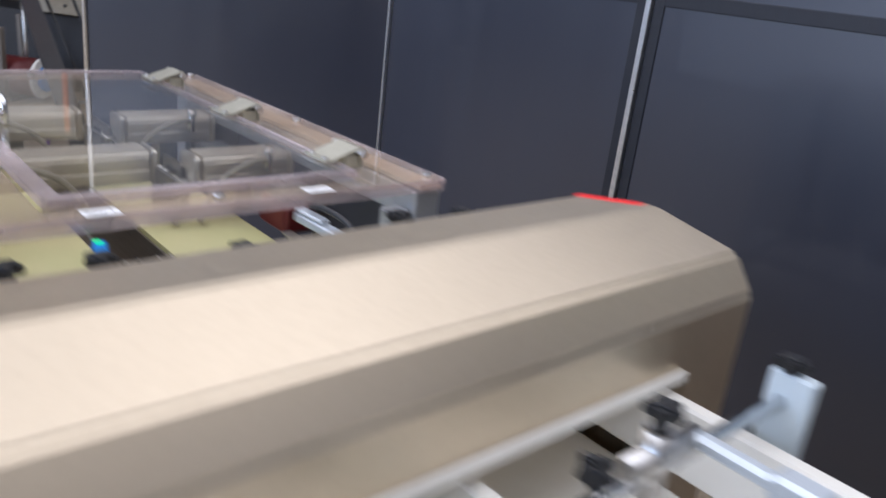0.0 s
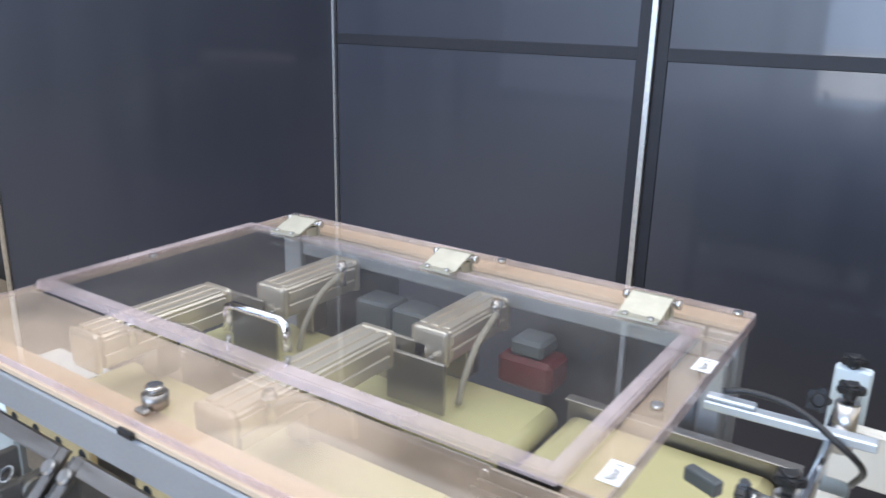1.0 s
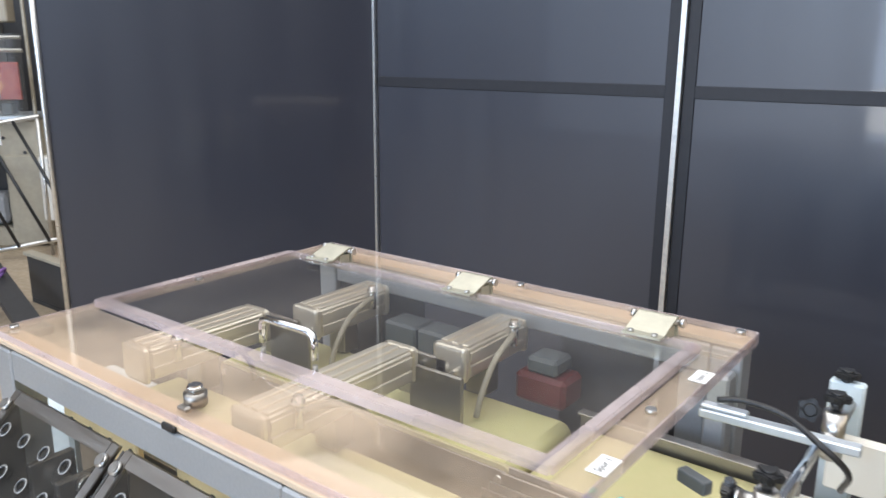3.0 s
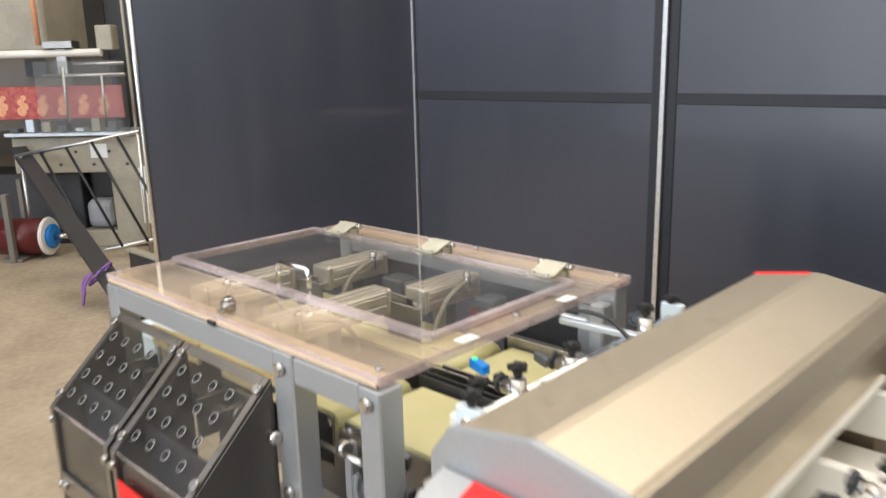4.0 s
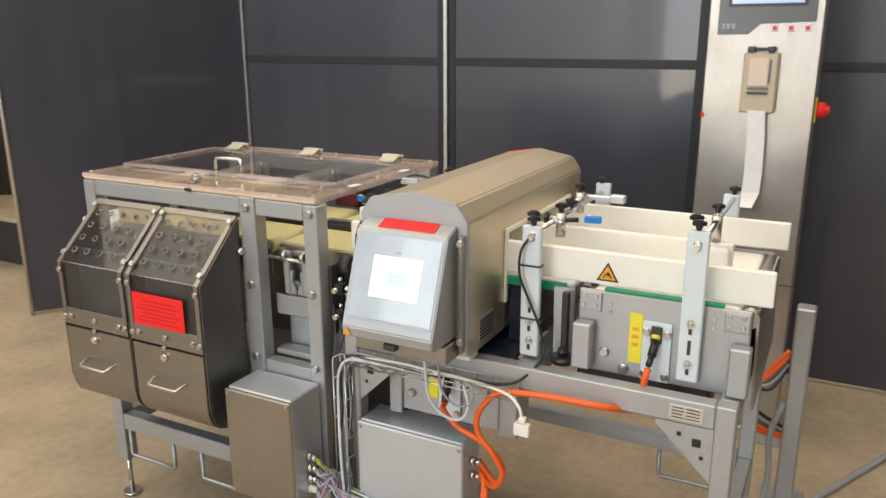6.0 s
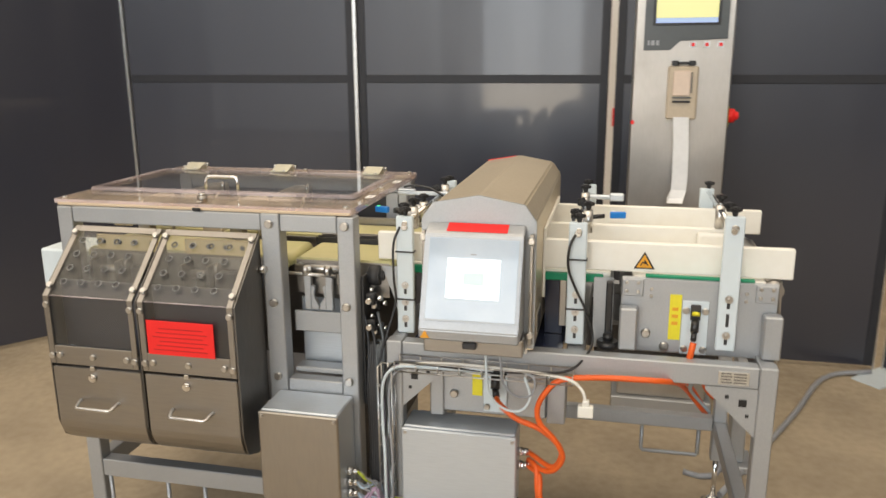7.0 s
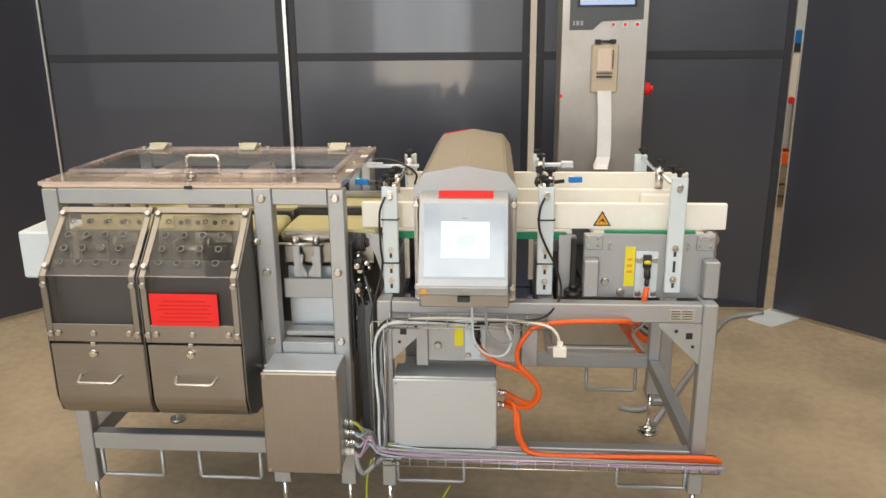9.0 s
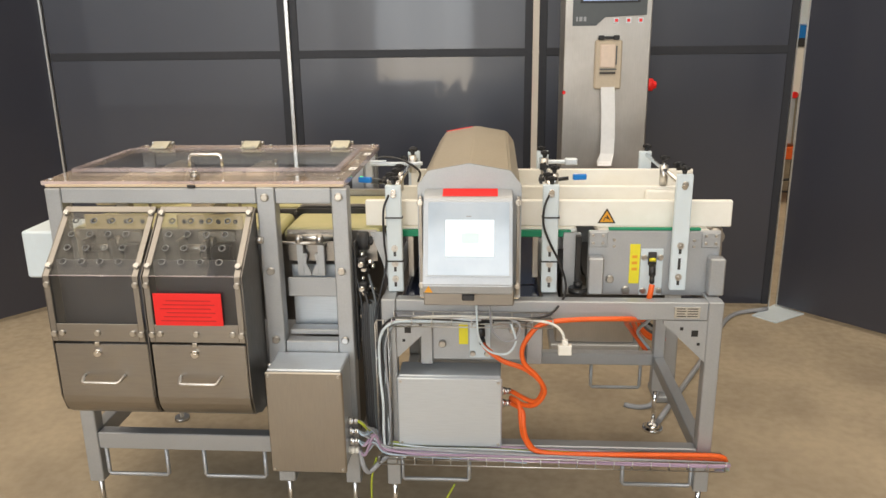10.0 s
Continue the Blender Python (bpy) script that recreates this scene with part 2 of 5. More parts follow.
def glide(points, steps=6):
    """Points along a smooth curve through those given."""
    p = [Vector(q) for q in points]
    p = [p[0] * 2 - p[1], *p, p[-1] * 2 - p[-2]]
    out = []
    for i in range(1, len(p) - 2):
        for k in range(steps):
            t = k / steps
            out.append(0.5 * (2 * p[i] + (p[i + 1] - p[i - 1]) * t + (2 * p[i - 1] - 5 * p[i] + 4 * p[i + 1] - p[i + 2]) * t * t
                              + (3 * p[i] - p[i - 1] - 3 * p[i + 1] + p[i + 2]) * t ** 3))
    return [*out, p[-2]]


def hose(bm, points, r, seg=8, steps=6, smooth=True):
    """A round hose, cable or bent bar through the points."""
    path = glide(points, steps) if smooth else [Vector(q) for q in points]
    rings, side = [], Vector((0.31, 0.87, 0.38))
    for i, q in enumerate(path):
        way = (path[min(i + 1, len(path) - 1)] - path[max(i - 1, 0)]).normalized()
        side = (side - way * side.dot(way)).normalized()
        up = way.cross(side)
        rings.append([bm.verts.new(q + (side * math.cos(a) + up * math.sin(a)) * r) for a in (2 * math.pi * k / seg for k in range(seg))])
    for r0, r1 in zip(rings, rings[1:]):
        for k in range(seg):
            bm.faces.new((r0[k], r0[(k + 1) % seg], r1[(k + 1) % seg], r1[k])).smooth = True
    bm.faces.new(rings[0][::-1]), bm.faces.new(rings[-1])
    return bm


def prism(bm, outline, a0, a1, axis="x", bevel=0.0):
    """An outline of pairs swept along an axis: pairs are (y, z) for x, (x, z) for y, (x, y) for z."""
    def at(u, v, a):
        return {"x": (a, u, v), "y": (u, a, v), "z": (u, v, a)}[axis]
    lo, hi = [bm.verts.new(at(u, v, a0)) for u, v in outline], [bm.verts.new(at(u, v, a1)) for u, v in outline]
    n, made = len(outline), []
    made.append(bm.faces.new(lo[::-1])), made.append(bm.faces.new(hi))
    for i in range(n):
        made.append(bm.faces.new((lo[i], lo[(i + 1) % n], hi[(i + 1) % n], hi[i])))
    bmesh.ops.recalc_face_normals(bm, faces=made)
    if bevel:
        bmesh.ops.bevel(bm, geom=list({e for f in made for e in f.edges}), offset=bevel, segments=2, affect="EDGES")
    return bm


def mesh_of(name, bm, mat):
    me = bpy.data.meshes.new(name)
    bm.to_mesh(me)
    bm.free()
    me.materials.append(mat)
    return me


BASE = {}


def thing(name, base, label, category, group="", rz=0.0):
    """A top-level thing: an Empty at its base; its parts are drawn in world metres, or in its own frame if it is turned."""
    ob = new(name)
    ob.empty_display_size = 0.05
    ob.matrix_world = pose(*base, 0, 0, rz)
    BASE[ob] = Vector((0, 0, 0)) if rz else Vector(base)
    return tagged(ob, label, category, group)


def part(name, bm, mat, parent, label="", shadow=True):
    bm.transform(Matrix.Translation(-BASE[parent]))
    ob = new(name, mesh_of(name, bm, mat))
    ob.parent = parent
    BASE[ob] = BASE[parent]
    ob.visible_shadow = shadow
    return tagged(ob, label)


def piece(name, mesh, parent, at, turn=(0, 0, 0), label=""):
    """One more part on a shared mesh, at a place given like the part's own metres."""
    ob = new(name, mesh)
    ob.parent = parent
    ob.matrix_basis = pose(*(Vector(at) - BASE[parent]), *turn)
    BASE[ob] = BASE[parent]
    return tagged(ob, label)


def setting(name, bm, mat, label="", category="", parent=None):
    ob = new(name, mesh_of(name, bm, mat))
    BASE[ob] = Vector((0, 0, 0))
    if parent:
        ob.parent = parent
        return tagged(ob, label)
    return tagged(ob, label, category, kind="structure")


def screw_mesh(name, r, h, mat):
    bm = bmesh.new()
    rod(bm, (0, 0, 0), (0, -h, 0), r, 14, bevel=r * 0.2)
    rod(bm, (0, -h - 0.0004, 0), (0, -h + 0.001, 0), r * 0.45, 6)
    return mesh_of(name, bm, mat)


SCREW = screw_mesh("screw", 0.0095, 0.007, M_SCREW)
BOLT = screw_mesh("bolt", 0.0125, 0.012, M_SCREW)
SMALL_SCREW = screw_mesh("small_screw", 0.005, 0.004, M_SCREW)


def knob_mesh():
    """Star grip: five lobes on a hub."""
    bm = bmesh.new()
    ring = []
    for k in range(30):
        a = 2 * math.pi * k / 30
        r = 0.0145 + 0.0032 * math.cos(5 * a)
        ring.append((r * math.cos(a), r * math.sin(a)))
    prism(bm, ring, 0.012, 0.022, "z", 0.002)
    rod(bm, (0, 0, 0), (0, 0, 0.013), 0.006, 12, 0.009)
    rod(bm, (0, 0, 0.022), (0, 0, 0.0245), 0.009, 16, 0.007)
    return mesh_of("knob", bm, M_BLACK)


KNOB = knob_mesh()

# ---- setting: floor, hall, partition panels ----
setting("floor", blocks((-16, 14, -9.2, 13, -0.1, 0.0), bevel=0), M_CONCRETE, "worn stained beige concrete hall floor", "floor")
setting("ceiling", blocks((-16, 14, -9.2, 13, 5.8, 5.9), bevel=0), M_ROOF, "beige sheet roof of the hall", "ceiling")
# Opaque white panels added over the fill lamps; no roof openings here.
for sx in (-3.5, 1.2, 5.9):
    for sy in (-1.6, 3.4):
        setting("skylight", blocks((sx - 2.25, sx + 2.25, sy - 2.35, sy + 2.35, 5.74, 5.79), bevel=0.01), M_PAPER, "opaque white panel added above a roof fill lamp", "skylight")
setting("wall_west", blocks((-16.2, -16, -9.2, 13, 0, 5.8), bevel=0), M_HALL, "plain pale hall wall", "wall")
setting("wall_east", blocks((14, 14.2, -9.2, 13, 0, 5.8), bevel=0), M_HALL, "plain pale hall wall", "wall")
setting("wall_north", blocks((-16, 14, 13, 13.2, 0, 5.8), bevel=0), M_HALL, "plain pale hall wall", "wall")
setting("wall_south", blocks((-16, -0.95, -9.2, -9.0, 0, 5.8), (0.95, 14, -9.2, -9.0, 0, 5.8), (-0.95, 0.95, -9.2, -9.0, 3.1, 5.8), (-0.95, 0.95, -9.2, -9.0, 0, 0.3), bevel=0),
        M_HALL, "plain pale hall wall with a bright gateway", "wall")

# White barred panels added behind the south fill lamps, not known windows.
for n, (wx, z0, z1) in enumerate(((-4.3, 0.1, 3.4), (-10.0, 4.5, 5.7), (1.5, 3.55, 5.45))):
    backing_ob = setting("window_%d" % (n + 1), blocks((wx - (2.5, 3.5, 5.5)[n], wx + (2.5, 3.5, 5.5)[n], -8.995, -8.97, z0, z1), bevel=0.0), M_PAPER, "white panel with bars added behind a fill lamp", "window")
    part("window_frame", blocks(*((wx + k * 1.25 - 0.03, wx + k * 1.25 + 0.03, -8.97, -8.955, z0, z1) for k in (-2, -1, 0, 1, 2)), bevel=0.004), M_DARK, backing_ob)

PANEL_TOP, SEAM = 2.75, 1.496


def partition(name, x0, y0, x1, y1, label, strips=(0, 1)):
    """A dark partition panel from one upright to the next, with a dark seam strip and darker upright borders on its face."""
    long = math.hypot(x1 - x0, y1 - y0)
    base = setting(name, blocks(*(((0, long, 0, 0.03, 0.02, SEAM - 0.004), (0, long, 0, 0.03, SEAM + 0.004, PANEL_TOP)) if strips else ((0, long, 0, 0.03, 0.02, PANEL_TOP),)), bevel=0.002), M_PANEL, label, "partition panel")
    if strips:
        part("seam_strip", blocks((0.002, long - 0.002, -0.004, 0.02, SEAM - 0.022, SEAM + 0.022), bevel=0.002), M_PANEL_EDGE, base)
    for a in strips:
        part("edge_strip", blocks((long * a + 0.002 - 0.045 * a, long * a + 0.043 - 0.045 * a, -0.005, 0.02, 0.02, PANEL_TOP), bevel=0.002), M_PANEL_EDGE, base)
    base.matrix_world = pose(x0, y0, 0, 0, 0, math.degrees(math.atan2(y1 - y0, x1 - x0)))
    return base


partition("wall_panel_1", -2.025, 1.094, -1.205, 2.2, "dark blue-grey coated partition panel, set at an angle", ())
partition("wall_panel_2", -1.185, 2.2, 0.218, 2.2, "dark blue-grey coated partition panel", (1,))
partition("wall_panel_3", 0.242, 2.2, 1.604, 2.2, "dark blue-grey coated partition panel mirroring a bright gate")
partition("wall_panel_4", 1.64, 2.2, 3.03, 2.2, "dark blue-grey coated partition panel")
partition("wall_panel_5", 3.075, 2.19, 4.52, 0.64, "dark blue-grey coated partition panel, set at an angle", ())
for i, (tx, ty, tw) in enumerate(((-1.195, 2.19, 0.007), (0.23, 2.188, 0.011))):
    setting("trim", blocks((tx - tw, tx + tw, ty - 0.008, ty + 0.02, 0.0, PANEL_TOP), bevel=0.002), M_ALU, "bright aluminium joint strip between panels", "trim")
setting("trim", rods(((-2.03, 1.086, 0), (-2.03, 1.086, PANEL_TOP), 0.012)), M_ALU, "bright aluminium edge strip of a panel", "trim")
# Backdrop added for the bright hall beyond; red band placed to fit camera's view.
board = setting("gap_backdrop", blocks((0.6, 3.0, 6.0, 6.02, 0.0, 4.2), bevel=0.003), M_PAPER, "white backdrop standing in for the bright hall behind the partition gap", "board")
part("red_band", blocks((1.61, 1.77, 5.985, 5.9995, 0.93, 1.11), bevel=0.002), M_RED, board)
for tx in (3.031, 3.076):
    setting("trim", blocks((tx - 0.003, tx + 0.003, 2.184, 2.196, 0.0, PANEL_TOP), bevel=0.001), M_ALU, "bright aluminium edge strip of a panel", "trim")
plate = bmesh.new()
prism(plate, [(2.89, 2.045), (2.99, 1.93), (3.2, 2.08), (3.09, 2.24)], 0.0, 0.008, "z", 0.002)
tagged(setting("base_plate", plate, M_WHITE_COLD), "flat pale foot plate lying on the concrete floor", "base plate", kind="structure")


# ---- the cutting machine with two bins under a clear cover ----
cutter = thing("conveyor_machine", (0.48, 0.36, 0.0), "blasted steel conveyor machine with clear hinged cover and two bins", "machine")
for px, py, z0 in ((0.01, -0.01, 0.15), (0.906, -0.01, 0.17), (0.01, 0.68, 0.15), (0.89, 0.68, 0.15)):
    part("post", blocks((px, px + 0.05, py, py + 0.05, z0, 1.18)), M_FRAME, cutter)
    part("foot", rods(((px + 0.025, py + 0.025, 0.012), (px + 0.025, py + 0.025, z0 + 0.01), 0.009), ((px + 0.025, py + 0.025, 0.0), (px + 0.025, py + 0.025, 0.014), 0.032)), M_SCREW, cutter)
part("post", blocks((0.676, 0.733, -0.01, 0.04, 0.17, 1.1825)), M_FRAME, cutter)
part("foot", rods(((0.705, 0.015, 0.012), (0.705, 0.015, 0.18), 0.009), ((0.705, 0.015, 0.0), (0.705, 0.015, 0.014), 0.032)), M_SCREW, cutter)
for row in ((0.061, 0.675, -0.008, 0.038, 1.132, 1.181), (0.734, 0.905, -0.008, 0.038, 1.132, 1.181), 
            (0.061, 0.889, 0.682, 0.728, 1.132, 1.181), (0.061, 0.675, -0.008, 0.038, 0.278, 0.338),
            (0.734, 0.905, -0.008, 0.038, 0.278, 0.338), (0.061, 0.889, 0.682, 0.728, 0.278, 0.338), (0.012, 0.058, 0.041, 0.679, 0.278, 0.338),
            (0.908, 0.954, 0.041, 0.679, 0.278, 0.338), (0.734, 0.905, -0.006, 0.036, 0.6, 0.682)):
    part("beam", blocks(row), M_FRAME, cutter)
for bx, bz in ((0.703, 1.153), (0.93, 1.155), (0.705, 0.919), (0.928, 0.92), (0.705, 0.69), (0.928, 0.69), (0.928, 0.62)):
    piece("bolt", BOLT, cutter, (bx, -0.01, bz))
for row in ((0.012, 0.944, -0.006, 0.036, 1.1832, 1.1912), (0.012, 0.944, 0.686, 0.728, 1.1832, 1.1912)):
    part("gasket", blocks(row, bevel=0.001), M_GASKET, cutter, "tan strip between frame and cover")
# back plates, inner floor and dark interior
part("back_plate", blocks((0.06, 0.3, 0.695, 0.7, 0.45, 1.13), (0.62, 0.86, 0.695, 0.7, 0.45, 1.13), bevel=0.001), M_DARK, cutter)
part("inner_plate", blocks((0.06, 0.9, 0.335, 0.345, 0.62, 0.985), bevel=0.002), M_SHEET, cutter)
part("tray", blocks((0.08, 0.88, 0.05, 0.67, 0.52, 0.53), bevel=0.002), M_SHEET, cutter)
part("side_plate", blocks((0.93, 0.938, 0.3, 0.66, 0.62, 0.97), bevel=0.002), M_SHEET_V, cutter)
# Dark plate added to give the gap between the machines its shade.
part("side_shade_plate", blocks((0.943, 0.955, 0.042, 0.678, 0.34, 0.97), bevel=0.002), M_DARK, cutter, "dark plate added for the shade between the machines")
part("rear_flange", blocks((0.84, 0.888, 0.688, 0.694, 0.72, 1.13), bevel=0.003), M_FRAME, cutter, "pale upright plate beside the rear post")
part("grey_flange", blocks((0.9, 0.935, 0.64, 0.678, 0.86, 1.15), bevel=0.004), M_FRAME, cutter, "pale upright plate at the rear corner")
# wire stirrups under the low beam
for s0, s1 in ((0.08, 0.29), (0.42, 0.63)):
    wire = bmesh.new()
    hose(wire, [(s0, 0.0, 0.28), (s0, 0.0, 0.185), (s0 + 0.006, 0.0, 0.178), (s1 - 0.006, 0.0, 0.178), (s1, 0.0, 0.185), (s1, 0.0, 0.28)], 0.007, smooth=False)
    part("wire_stirrup", wire, M_FRAME, cutter)


# clear cover: fixed sheet with an opening, hinged lid, edges, hinges, handle, latch
SHEET_Z = 1.192
cover = part("cover_sheet", blocks((0.0, 0.945, 0.0, 0.15, SHEET_Z, SHEET_Z + 0.008), (0.0, 0.945, 0.602, 0.73, SHEET_Z, SHEET_Z + 0.008),
                                   (0.0, 0.02, 0.151, 0.601, SHEET_Z, SHEET_Z + 0.008), (0.905, 0.945, 0.151, 0.601, SHEET_Z, SHEET_Z + 0.008), bevel=0.001),
             M_COVER, cutter, "clear acrylic cover sheet, dusty with painted tan roof glare, pinkish edges", shadow=False)
lid = part("lid", blocks((0.016, 0.9, 0.158, 0.59, 1.2025, 1.2105), bevel=0.001), M_LID, cutter, "clear hinged acrylic lid", shadow=False)
for row in ((0.0, 0.945, -0.0025, -0.0005, SHEET_Z - 0.004, SHEET_Z + 0.009), (0.9455, 0.9475, 0.0, 0.73, SHEET_Z - 0.01, SHEET_Z + 0.009),
            (-0.0025, -0.0005, 0.0, 0.73, SHEET_Z, SHEET_Z + 0.009), (0.0, 0.945, 0.7305, 0.7325, SHEET_Z, SHEET_Z + 0.009)):
    part("sheet_edge", blocks(row, bevel=0), M_EDGE, cover)
for row in ((0.016, 0.9, 0.1535, 0.1575, 1.201, 1.212), (0.0115, 0.0155, 0.158, 0.59, 1.201, 1.212), (0.9005, 0.9045, 0.158, 0.59, 1.201, 1.212),
            (0.016, 0.9, 0.5905, 0.5935, 1.201, 1.212), (0.0165, 0.03, 0.1585, 0.5895, 1.2110, 1.2118), (0.886, 0.8995, 0.1585, 0.5895, 1.2110, 1.2118),
            (0.0305, 0.8855, 0.1585, 0.176, 1.2110, 1.2118)):
    part("lid_edge", blocks(row, bevel=0), M_EDGE, lid)
for hx in (0.124, 0.475, 0.82):
    leaf = [(0.566, 1.2125), (0.584, 1.2125), (0.594, 1.2175), (0.628, 1.2285), (0.634, 1.227), (0.634, 1.2005), (0.638, 1.2005), (0.638, 1.2315), (0.628, 1.2325), (0.593, 1.2205), (0.582, 1.2158), (0.566, 1.2158)]
    h = prism(bmesh.new(), leaf, hx - 0.031, hx + 0.031, "x")
    hinge = part("hinge", h, M_ZINC, cutter, "pale zinc-plated hinge bracket bent over the lid edge")
    part("hinge_pin", rods(((hx - 0.039, 0.631, 1.2245), (hx + 0.039, 0.631, 1.2245), 0.0042), ((hx - 0.043, 0.631, 1.2245), (hx - 0.036, 0.631, 1.2245), 0.0068), ((hx + 0.036, 0.631, 1.2245), (hx + 0.043, 0.631, 1.2245), 0.0068)), M_SCREW, hinge)
    for sx in (-0.019, 0.019):
        piece("screw", SMALL_SCREW, hinge, (hx + sx, 0.574, 1.2155), (-90, 0, 0))
    part("hinge_packer", blocks((hx - 0.028, hx + 0.028, 0.606, 0.633, 1.2005, 1.219), bevel=0.001), M_ZINC, hinge)
bow = bmesh.new()
hose(bow, [(0.392, 0.205, 1.211), (0.392, 0.205, 1.236), (0.395, 0.205, 1.245), (0.404, 0.205, 1.249), (0.49, 0.205, 1.249), (0.499, 0.205, 1.245), (0.502, 0.205, 1.236), (0.502, 0.205, 1.211)], 0.0055, 12, smooth=False)
grip = part("handle", bow, M_CHROME, lid, "bent chrome bow handle")
for nx in (0.392, 0.502):
    part("handle_bolt", rods(((nx, 0.205, 1.18), (nx, 0.205, 1.2025), 0.004)), M_SCREW, lid)
latch_bm = rods(((0.477, 0.03, 1.2005), (0.477, 0.03, 1.222), 0.0145), bevel=0.003)
block(latch_bm, 0.468, 0.486, 0.008, 0.018, 1.2005, 1.207, 0.002)
latch = part("latch", latch_bm, M_SHEET_V, cutter, "squat grey steel turn latch")
part("latch_screw", rods(((0.477, 0.03, 1.2222), (0.477, 0.03, 1.229), 0.01), bevel=0.002), M_CHROME, latch)
part("latch_block", blocks((0.464, 0.49, -0.0125, -0.0065, 1.1815, 1.1915), bevel=0.002), M_BLACK, cutter)
for cx, cy in ((0.02, 0.02), (0.925, 0.02), (0.02, 0.71), (0.925, 0.71), (0.925, 0.36), (0.02, 0.36), (0.52, 0.71)):
    part("standoff", rods(((cx, cy, 1.2), (cx, cy, 1.206), 0.007)), M_SCREW, cutter)
for sy in (0.208, 0.502):
    tag = part("paper_tag", blocks((0.925, 0.949, sy - 0.021, sy + 0.021, 1.2013, 1.2023), bevel=0.0003), M_PAPER, cutter, "small white paper tag with dark print")
    words = bpy.data.curves.new("words", "FONT")
    words.body, words.size, words.align_x, words.align_y = ("Spur 1", "Spur 2")[sy > 0.3], 0.0125, "CENTER", "CENTER"
    written = new("words", words)
    flat = bpy.data.meshes.new_from_object(written.evaluated_get(bpy.context.evaluated_depsgraph_get()))
    bpy.data.objects.remove(written)
    flat.materials.clear()
    flat.materials.append(M_BLACK)
    piece("words", flat, tag, (0.937, sy, 1.2026), (0, 0, 90))
part("red_mark", rods(((0.0095, 0.012, 1.06), (0.0085, 0.012, 1.06), 0.01)), M_RED, cutter)


def bin_door(x0, x1, labelled):
    """Sloped inspection door: steel surround, bent clear pane with rings of vent holes, steel cheeks."""
    slope = [(-0.012, 1.124), (-0.19, 0.956), (-0.19, 0.75)]
    frame_bm = bmesh.new()
    for a, b in ((x0, x0 + 0.017), (x1 - 0.017, x1)):
        prism(frame_bm, [(-0.012, 1.124), (-0.19, 0.956), (-0.19, 0.75), (-0.184, 0.75), (-0.184, 0.953), (-0.006, 1.121)], a, b, "x", 0.001)
    block(frame_bm, x0 + 0.0175, x1 - 0.0175, -0.19, -0.184, 0.75, 0.806, 0.001)
    prism(frame_bm, [(-0.012, 1.124), (-0.026, 1.1108), (-0.02, 1.1075), (-0.006, 1.121)], x0 + 0.0175, x1 - 0.0175, "x")
    door = part("bin_door", frame_bm, M_SHEET, cutter, "sloped steel-framed door with a clear pane")
    pane = bmesh.new()
    prism(pane, [(-0.0135, 1.1195), (-0.183, 0.9565), (-0.183, 0.806), (-0.179, 0.806), (-0.179, 0.9548), (-0.0105, 1.117)], x0 + 0.016, x1 - 0.016, "x")
    part("pane", pane, M_PANE, door, "bent clear pane with punched air holes", shadow=False)
    part("pane_bend", rods(((x0 + 0.017, -0.1855, 0.9565), (x1 - 0.017, -0.1855, 0.9565), 0.0022), seg=8), M_EDGE, door)
    def hoop(r, thick, mat):
        bm = hose(bmesh.new(), [(r * math.cos(a), 0, r * math.sin(a)) for a in (2 * math.pi * k / 16 for k in range(17))], thick, 6, smooth=False)
        return mesh_of("vent_ring", bm, mat)
    rim_mesh, bore_mesh = hoop(0.0096, 0.0011, M_HOLE_RIM), hoop(0.0074, 0.0018, M_BLACK)
    tilt = math.degrees(math.atan2(0.178, 0.168))
    for r in range(4):
        for c in range(4):
            f = 0.22 + 0.195 * r
            y, z = slope[0][0] + (slope[1][0] - slope[0][0]) * f, slope[0][1] + (slope[1][1] - slope[0][1]) * f
            at = (x0 + (x1 - x0) * (0.17 + 0.198 * c), y - 0.0022, z + 0.0022)
            piece("vent_ring", rim_mesh, door, at, (-tilt, 0, 0))
            piece("vent_bore", bore_mesh, door, at, (-tilt, 0, 0))
    w = x1 - x0
    for sx, sy, sz in ((0.009, -0.19, 0.775), (w * 0.12, -0.19, 0.778), (w * 0.5, -0.19, 0.778), (w * 0.88, -0.19, 0.778), (w - 0.009, -0.19, 0.775), (0.009, -0.19, 0.93), (w - 0.009, -0.19, 0.93)):
        piece("screw", SCREW, door, (x0 + sx, sy, sz))
    for sx in (0.009, w - 0.009):
        for f in (0.1, 0.86):
            piece("screw", SCREW, door, (x0 + sx, -0.012 - 0.178 * f - 0.001, 1.124 - 0.168 * f + 0.001), (-tilt, 0, 0))
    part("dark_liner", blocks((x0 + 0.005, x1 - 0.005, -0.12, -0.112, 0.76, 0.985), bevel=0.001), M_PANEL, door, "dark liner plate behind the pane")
    yellow = part("guide_plate", blocks((x0 + 0.02, x1 - 0.058, 0.045, 0.055, 1.036, 1.084), bevel=0.002), M_GUIDE, door, "tan plastic guide plate with holes")
    for k in range(4):
        part("hole_plug", rods(((x0 + 0.045 + k * 0.055, 0.0445, 1.062), (x0 + 0.045 + k * 0.055, 0.046, 1.062), 0.008)), M_DARK, yellow)
    bx = x0 + (0.09 if labelled else 0.145)
    part("steel_bracket", blocks((bx, x1 - 0.078, 0.03, 0.04, 1.0, 1.033), bevel=0.002), M_SHEET_V, door)
    for cx in (0.04, 0.125):
        part("bracket_cheek", blocks((x0 + cx, x0 + cx + 0.012, -0.03, 0.04, 0.935, 1.02), bevel=0.002), M_SHADED_STEEL, door)
